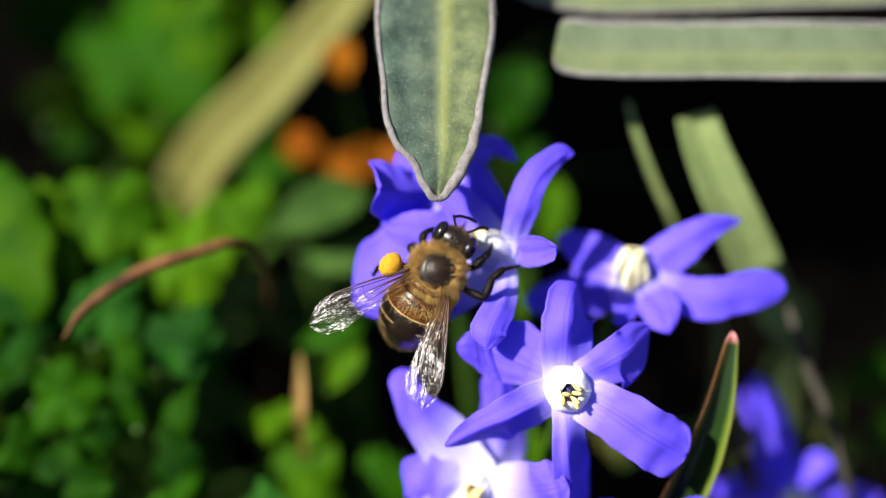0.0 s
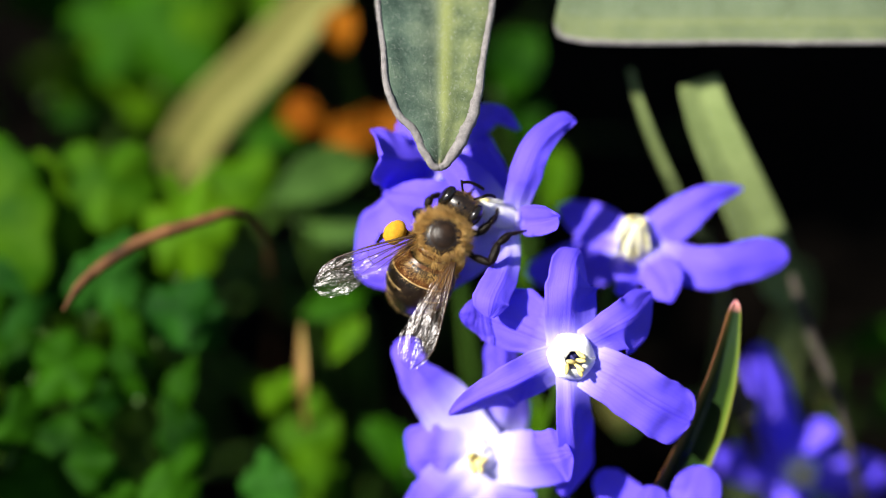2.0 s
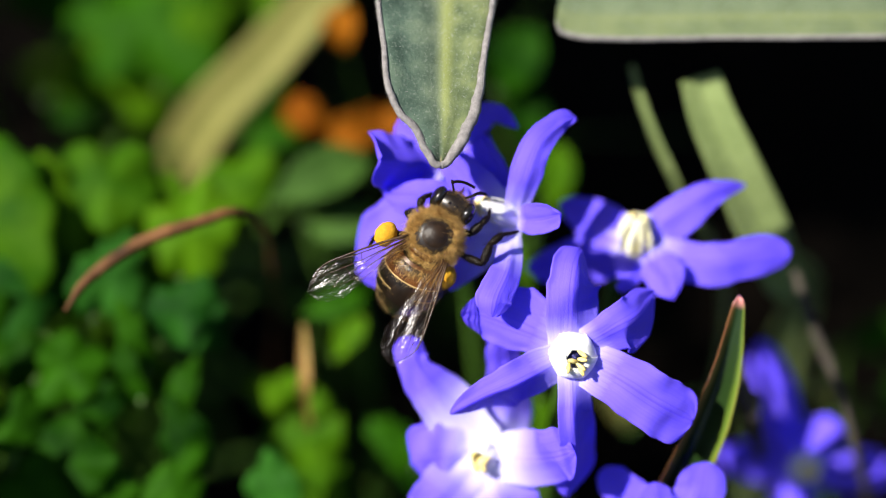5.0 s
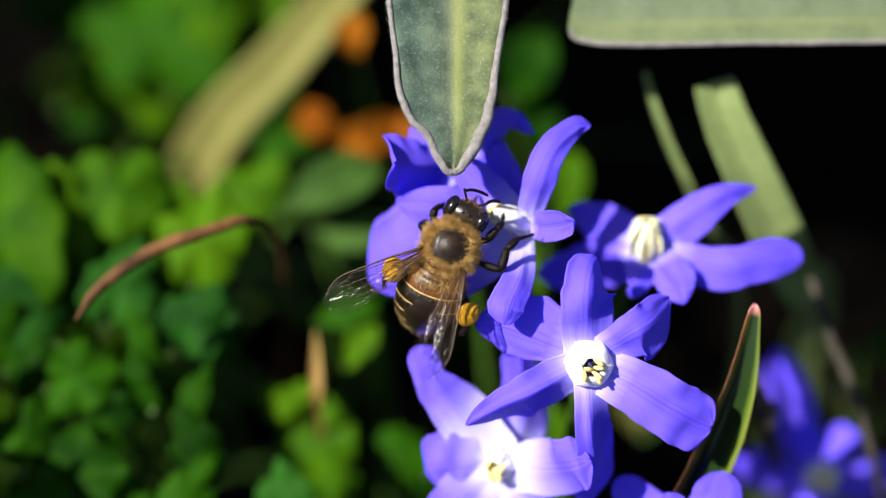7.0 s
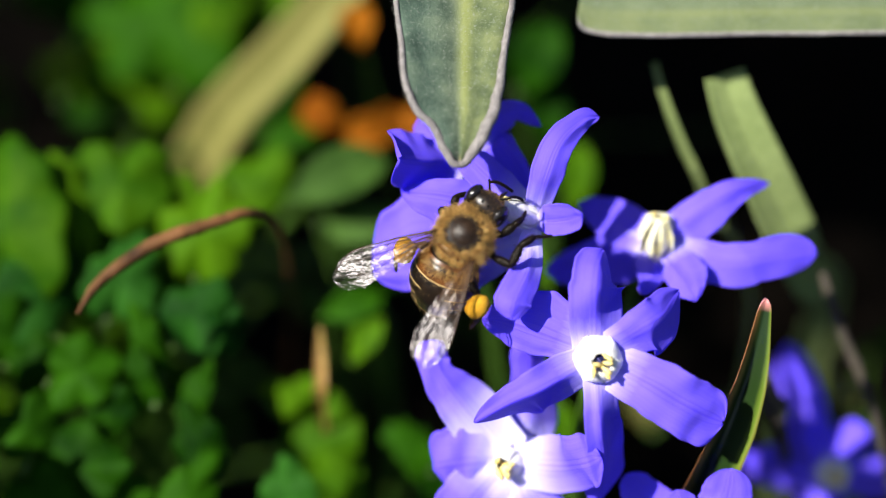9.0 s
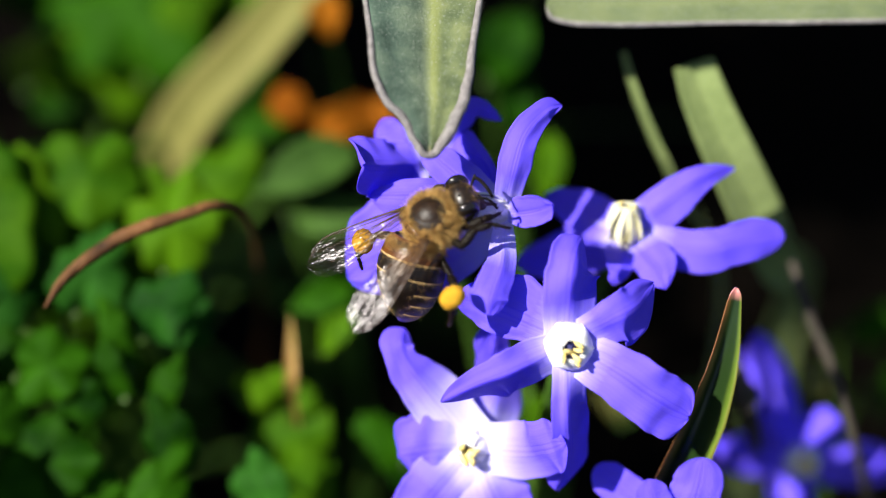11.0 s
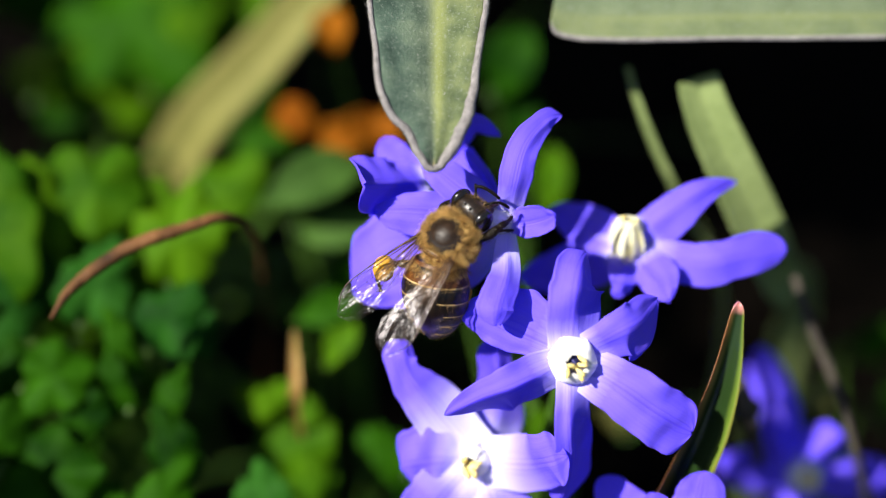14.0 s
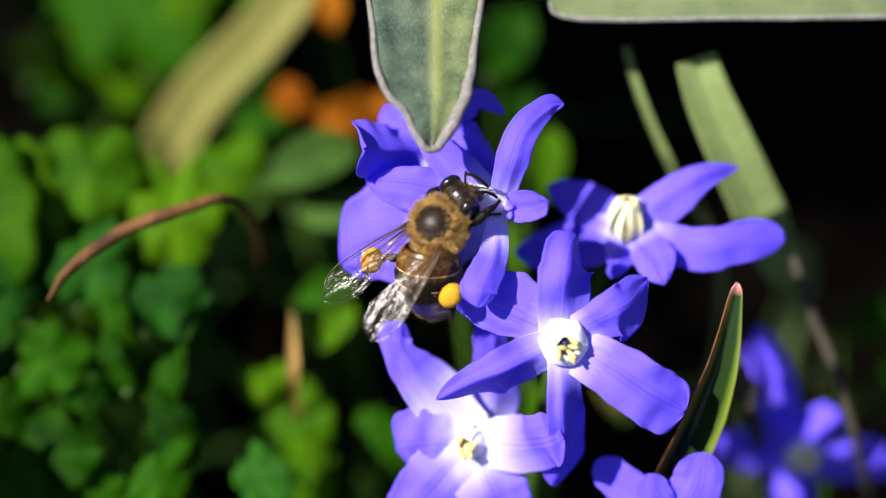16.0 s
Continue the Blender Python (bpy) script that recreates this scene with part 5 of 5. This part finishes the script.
    for s in (1, -1):
        h = leg("hind_leg", [(1.2, s * -2.4, -1.3), (0.9, 0, -1.0), (0.7, s * 1.3, -0.3), (-0.1, s * 2.3, -0.1), (-0.9, s * 3.0, -0.9), (-1.6, s * 3.0, -2.2)], [0.30, 0.38, 0.42, 0.36, 0.16], 6 + s)
        v, f = ball((0.0, s * 2.25, 0.15), (1.15, 0.95, 0.9), 14, 18, lump=0.10, seed=3)
        part("pollen_load", v, f, POLLEN, h, "bright yellow-orange pollen load")
        hind.append(h)
    hind[0].matrix_local = local(-1.4, 1.5, -0.3)
    hind[1].matrix_local = local(-1.4, -1.5, -0.3)
    return bee, head, abdomen, left, right, hind, reaching


bee, bee_head, bee_abdomen, wing_left, wing_right, hind_legs, reaching_leg = build_bee()


# ---- movement ----
def sway(thing, centre, rows):
    u, v, w = centre
    walk(thing, [(t, plan(u + du, v + dv, w, 0, 0, turn)) for t, du, dv, turn in rows])


def motions():
    sway(flower_top, (5.58, 2.51, -3), [(0, 0.21, 0.17, 0.3), (0.5, 0.07, 0.13, 0.7), (1, 0.21, 0.23, 0.4), (1.5, 0.00, 0.00, 0.0), (2, 0.27, 0.14, 0.1), (2.5, -0.21, -0.09, 0.1), (3, -0.02, 0.01, -0.1), (3.5, -0.08, -0.09, 0.6), (4, 0.31, 0.12, 0.5), (6.5, 0.02, -0.12, 0.8), (7, 0.19, 0.07, 0.2), (7.5, 0.26, 0.07, 0.4), (8, 0.03, 0.04, 1.6), (8.5, -0.08, -0.07, 0.3), (9, 0.19, 0.05, 0.1), (11.5, 0.20, -0.32, 4.5), (12, -0.09, -0.42, 2.4), (12.5, -0.38, -0.55, 2.7), (13, -0.25, -0.37, 3.7), (13.5, -0.07, -0.26, 4.5), (14, 0.11, 0.00, 5.9), (14.5, -0.44, -0.11, 5.9), (15, -0.56, -0.27, 5.3), (15.5, -0.46, -0.15, 2.9), (16, -0.38, -0.11, 0.5)])
    sway(flower_mid, (10.72, -9.48, 1), [(0, 0.12, -0.04, 0.2), (0.5, -0.03, -0.07, -0.1), (1, -0.01, 0.13, -0.3), (1.5, 0.00, 0.00, 0.0), (2, 0.24, 0.13, 0.3), (2.5, -0.23, -0.09, 0.1), (3, -0.10, -0.01, 0.1), (3.5, -0.06, -0.00, -0.1), (4, 0.11, 0.06, -0.2), (6.5, 0.06, -0.18, 0.2), (7, 0.25, -0.01, 0.8), (7.5, 0.15, 0.07, 1.0), (8, 0.14, 0.02, 1.9), (8.5, 0.11, 0.01, -0.1), (9, 0.33, 0.00, 1.6), (11.5, 0.32, 0.31, -2.9), (12, 0.08, 0.12, -1.8), (12.5, -0.05, 0.04, -2.1), (13, 0.15, 0.03, -1.6), (13.5, 0.41, 0.08, -2.2), (14, 0.39, 0.18, -2.7), (14.5, 0.06, 0.10, -3.8), (15, 0.07, 0.16, -4.2), (15.5, -0.02, -0.01, -1.6), (16, -0.23, 0.13, -1.6)])
    sway(flower_side, (17.63, 0.05, -8.5), [(0, 0.12, 0.11, -0.0), (0.5, -0.00, 0.08, -0.3), (1, -0.07, 0.22, -0.8), (1.5, 0.00, 0.00, 0.0), (2, 0.04, -0.00, 0.4), (2.5, -0.26, 0.23, -1.2), (3, 0.01, -0.02, -0.1), (3.5, -0.12, 0.02, -0.5), (4, -0.03, 0.02, 0.3), (6.5, -0.03, 0.10, -1.2), (7, -0.39, 0.30, 0.1), (7.5, -0.30, 0.12, -0.4), (8, -0.57, -0.12, 1.9), (8.5, -0.28, 0.05, 0.5), (9, -0.23, 0.08, 0.2), (11.5, -0.44, 0.14, 2.2), (12, -0.48, -0.01, 1.4), (12.5, -0.68, 0.13, 1.4), (13, -0.67, 0.21, 1.1), (13.5, -0.62, 0.24, 1.5), (14, -0.46, 0.14, 2.6), (14.5, -0.77, 0.29, 1.6), (15, -0.76, 0.18, 2.1), (15.5, -0.65, 0.04, 2.4), (16, -0.49, 0.20, -0.5)])
    sway(flower_low, (3.45, -19.30, -6), [(0, 0.06, 0.00, 0.0), (0.5, -0.10, -0.02, 0.0), (1, -0.14, 0.11, 0.0), (1.5, -0.00, 0.00, 0.0), (2, 0.15, 0.09, 0.0), (2.5, -0.21, -0.08, 0.0), (3, -0.06, 0.01, 0.0), (3.5, -0.03, -0.02, 0.0), (4, 0.08, 0.05, 0.0), (6.5, -0.00, -0.04, 0.0), (7, 0.23, 0.00, 0.0), (7.5, 0.19, 0.11, 0.0), (8, 0.17, -0.21, 0.0), (8.5, -0.12, 0.13, 0.0), (9, 0.43, -0.01, 0.0), (11.5, -0.30, 0.45, 0.0), (12, -0.36, 0.31, 0.0), (12.5, -0.45, 0.22, 0.0), (13, -0.24, 0.20, 0.0), (13.5, -0.13, 0.26, 0.0), (14, -0.25, 0.40, 0.0), (14.5, -0.67, 0.45, 0.0), (15, -0.68, 0.40, 0.0), (15.5, -0.48, 0.32, 0.0), (16, -0.48, 0.44, 0.0)])
    sway(flower_back, (-0.21, 7.84, -5), [(0, 0.14, -0.01, 1.0), (0.5, -0.07, -0.06, 1.0), (1, 0.01, -0.02, 0.4), (1.5, -0.00, 0.00, 0.0), (2, 0.23, 0.01, 0.4), (2.5, -0.25, -0.11, 0.6), (3, -0.06, -0.10, 0.9), (3.5, -0.23, -0.26, 1.2), (4, 0.08, -0.17, 1.4), (6.5, -0.10, -0.35, 1.9), (7, 0.20, -0.02, 0.5), (7.5, 0.19, -0.09, 0.8), (8, -0.12, -0.50, 2.0), (8.5, -0.12, -0.35, 1.7), (9, 0.18, -0.20, 1.8), (11.5, -0.47, -1.23, 7.0), (12, -0.58, -1.00, 5.1), (12.5, -0.81, -1.04, 4.8), (13, -0.65, -1.10, 5.3), (13.5, -0.74, -1.45, 7.8), (14, -0.69, -1.46, 8.4), (14.5, -1.39, -1.91, 9.4), (15, -1.33, -1.81, 8.9), (15.5, -1.04, -1.38, 6.7), (16, -0.44, -0.55, 2.8)])
    walk(bee, [(t, plan(u, v, 2.4 - 0.085 * t, 0, 0, heading) @ pose(0, 0, 0, -lean, 3, 0)) for t, u, v, heading, lean in [(0, -0.59, 0.60, 60, 0), (0.5, -0.90, 0.23, 62, 0), (1, -1.11, 0.70, 67, 0), (1.5, -1.67, 0.05, 67, 0), (2, -0.21, 0.94, 60, 0), (2.5, -1.44, -0.60, 51, 0), (3, -1.81, -1.47, 51, 0), (3.5, -2.48, -2.09, 50, 0), (4, -1.08, -1.16, 52, 0), (6.5, -1.07, 1.68, 66, 0), (7, -0.81, 0.57, 64, 0), (7.5, -0.98, 0.03, 63, 0), (8, -1.39, -1.12, 63, 5), (8.5, -0.66, 0.56, 59, 5), (9, -0.09, 1.00, 55, 8), (11.5, -0.31, 1.61, 40, 30), (12, -0.35, 1.60, 40, 30), (12.5, -0.61, 1.69, 40, 30), (13, -0.96, 2.21, 40, 30), (13.5, -0.16, 1.66, 44, 28), (14, 0.79, 1.00, 55, 22), (14.5, 0.31, 0.52, 60, 20), (15, 0.20, 0.23, 60, 20), (15.5, 0.24, 0.73, 60, 20), (16, 0.01, 0.52, 58, 22)]])
    walk(bee_head, [(t, local(2.15, 0, 0.15, 0, 12, turn)) for t, turn in [(0, -1), (0.5, 1), (1, 0), (1.5, -4), (2, -5), (2.5, -6), (3, -6), (3.5, -8), (4, 0), (6.5, -4), (7, -4), (7.5, -4), (8, -3), (8.5, -1), (9, -7), (11.5, -20), (12, -20), (12.5, -18), (13, -18), (13.5, -19), (14, -12), (14.5, -7), (15, -19), (15.5, -19), (16, -20)]])
    walk(bee_abdomen, [(t, local(-2.0, 0, -0.55, 0, 0, turn) @ pose(0, 0, 0, 0, -dip, 0)) for t, turn, dip in [(0, 2, 39), (0.5, 0, 36), (1, 1, 38), (1.5, 5, 44), (2, 5, 40), (2.5, 6, 48), (3, 6, 52), (3.5, 8, 55), (4, 0, 50), (6.5, 6, 28), (7, 5, 32), (7.5, 6, 34), (8, 6, 38), (8.5, 1, 38), (9, 7, 42), (11.5, 25, 28), (12, 25, 27), (12.5, 24, 26), (13, 25, 27), (13.5, 25, 28), (14, 18, 32), (14.5, 15, 32), (15, 20, 34), (15.5, 20, 36), (16, 19, 38)]])
    walk(wing_left, [(t, local(-1.0, 2.0, 1.2, 0, 0, turn) @ pose(0, 0, 0, roll, -lift, 0)) for t, turn, roll, lift in [(0, 140, 9, -7), (0.5, 143, 10, -7), (1, 132, 8, -7), (1.5, 139, 10, -7), (2, 138, 8, -7), (2.5, 139, -2, -7), (3, 133, -6, -7), (3.5, 130, -11, -7), (4, 136, 6, -7), (6.5, 142, -5, -7), (7, 136, -3, -7), (7.5, 133, 4, -7), (8, 135, 7, -7), (8.5, 131, 7, -7), (9, 139, 3, -7), (11.5, 157, -26, -2), (12, 157, -26, -2), (12.5, 157, -26, -2), (13, 157, -26, -2), (13.5, 160, -19, -2), (14, 159, -15, 0), (14.5, 152, -13, 1), (15, 159, -13, 1), (15.5, 155, -13, 1), (16, 153, -15, 1)]])
    walk(wing_right, [(t, local(-1.4, -2.1, 1.5, 0, 0, turn) @ pose(0, 0, 0, roll, -lift, 0)) for t, turn, roll, lift in [(0, 204, 18, 10), (0.5, 194, 19, 7), (1, 193, 17, 9), (1.5, 194, 16, 9), (2, 195, 17, 7), (2.5, 203, 9, 7), (3, 201, 3, 6), (3.5, 204, 1, 7), (4, 200, 13, 6), (6.5, 182, 1, 6), (7, 193, 4, 8), (7.5, 194, 12, 8), (8, 197, 15, 7), (8.5, 195, 16, 6), (9, 198, 11, 6), (11.5, 195, -6, -8), (12, 195, -5, -9), (12.5, 194, -6, -9), (13, 195, -8, -7), (13.5, 195, -5, -7), (14, 185, -3, -3), (14.5, 179, -2, 1), (15, 184, -2, 1), (15.5, 180, -2, 1), (16, 181, -4, 0)]])
    walk(reaching_leg, [(t, local(x, y, z)) for t, x, y, z in [(0, 0, 0, 0), (9, 0, 0, 0), (11.5, 0.2, 1.2, -0.3), (13.4, 0.2, 1.2, -0.3), (14.1, -0.4, 2.6, -1.4), (16, -0.4, 2.6, -1.4)]])
    walk(hind_legs[0], [(t, local(-1.4 + fx, 1.5, z, 0, 0, turn)) for t, fx, z, turn in
                        [(0, -0.4, 0.0, -8), (2, -0.6, 0.0, -8), (3.5, 0.6, -0.3, -25), (4, 0.4, -0.3, -20), (6.5, -1.6, -0.2, 20), (9, -1.6, -0.2, 25),
                         (11.5, -2.6, -0.2, 50), (13.5, -2.6, -0.2, 45), (14, -2.8, -0.3, 25), (15, -3.2, -0.3, 15), (16, -3.4, -0.3, 15)]])
    walk(hind_legs[1], [(t, local(-1.4 + fx, -1.5 + fy, z, 0, 0, turn)) for t, fx, fy, z, turn in
                        [(0, 0.0, 1.7, -1.6, 0), (4, 0.0, 1.7, -1.6, 0), (6.5, -2.4, -0.2, -1.0, -20), (7.5, -2.2, -0.4, -0.8, -20), (8, -2.0, -0.6, -0.2, -15), (9, -2.4, -0.7, 0, -15),
                         (11.5, -1.5, -3.3, 0, -5), (13.5, -1.5, -3.2, 0, -5), (14, -1.6, 1.0, -2.8, -10), (14.5, -1.6, 1.2, -2.8, -10), (15, -2.0, 0.6, -2.4, -10), (15.5, -2.9, -1.1, -1.2, -12), (16, -2.5, -0.4, -0.7, -15)]])


motions()
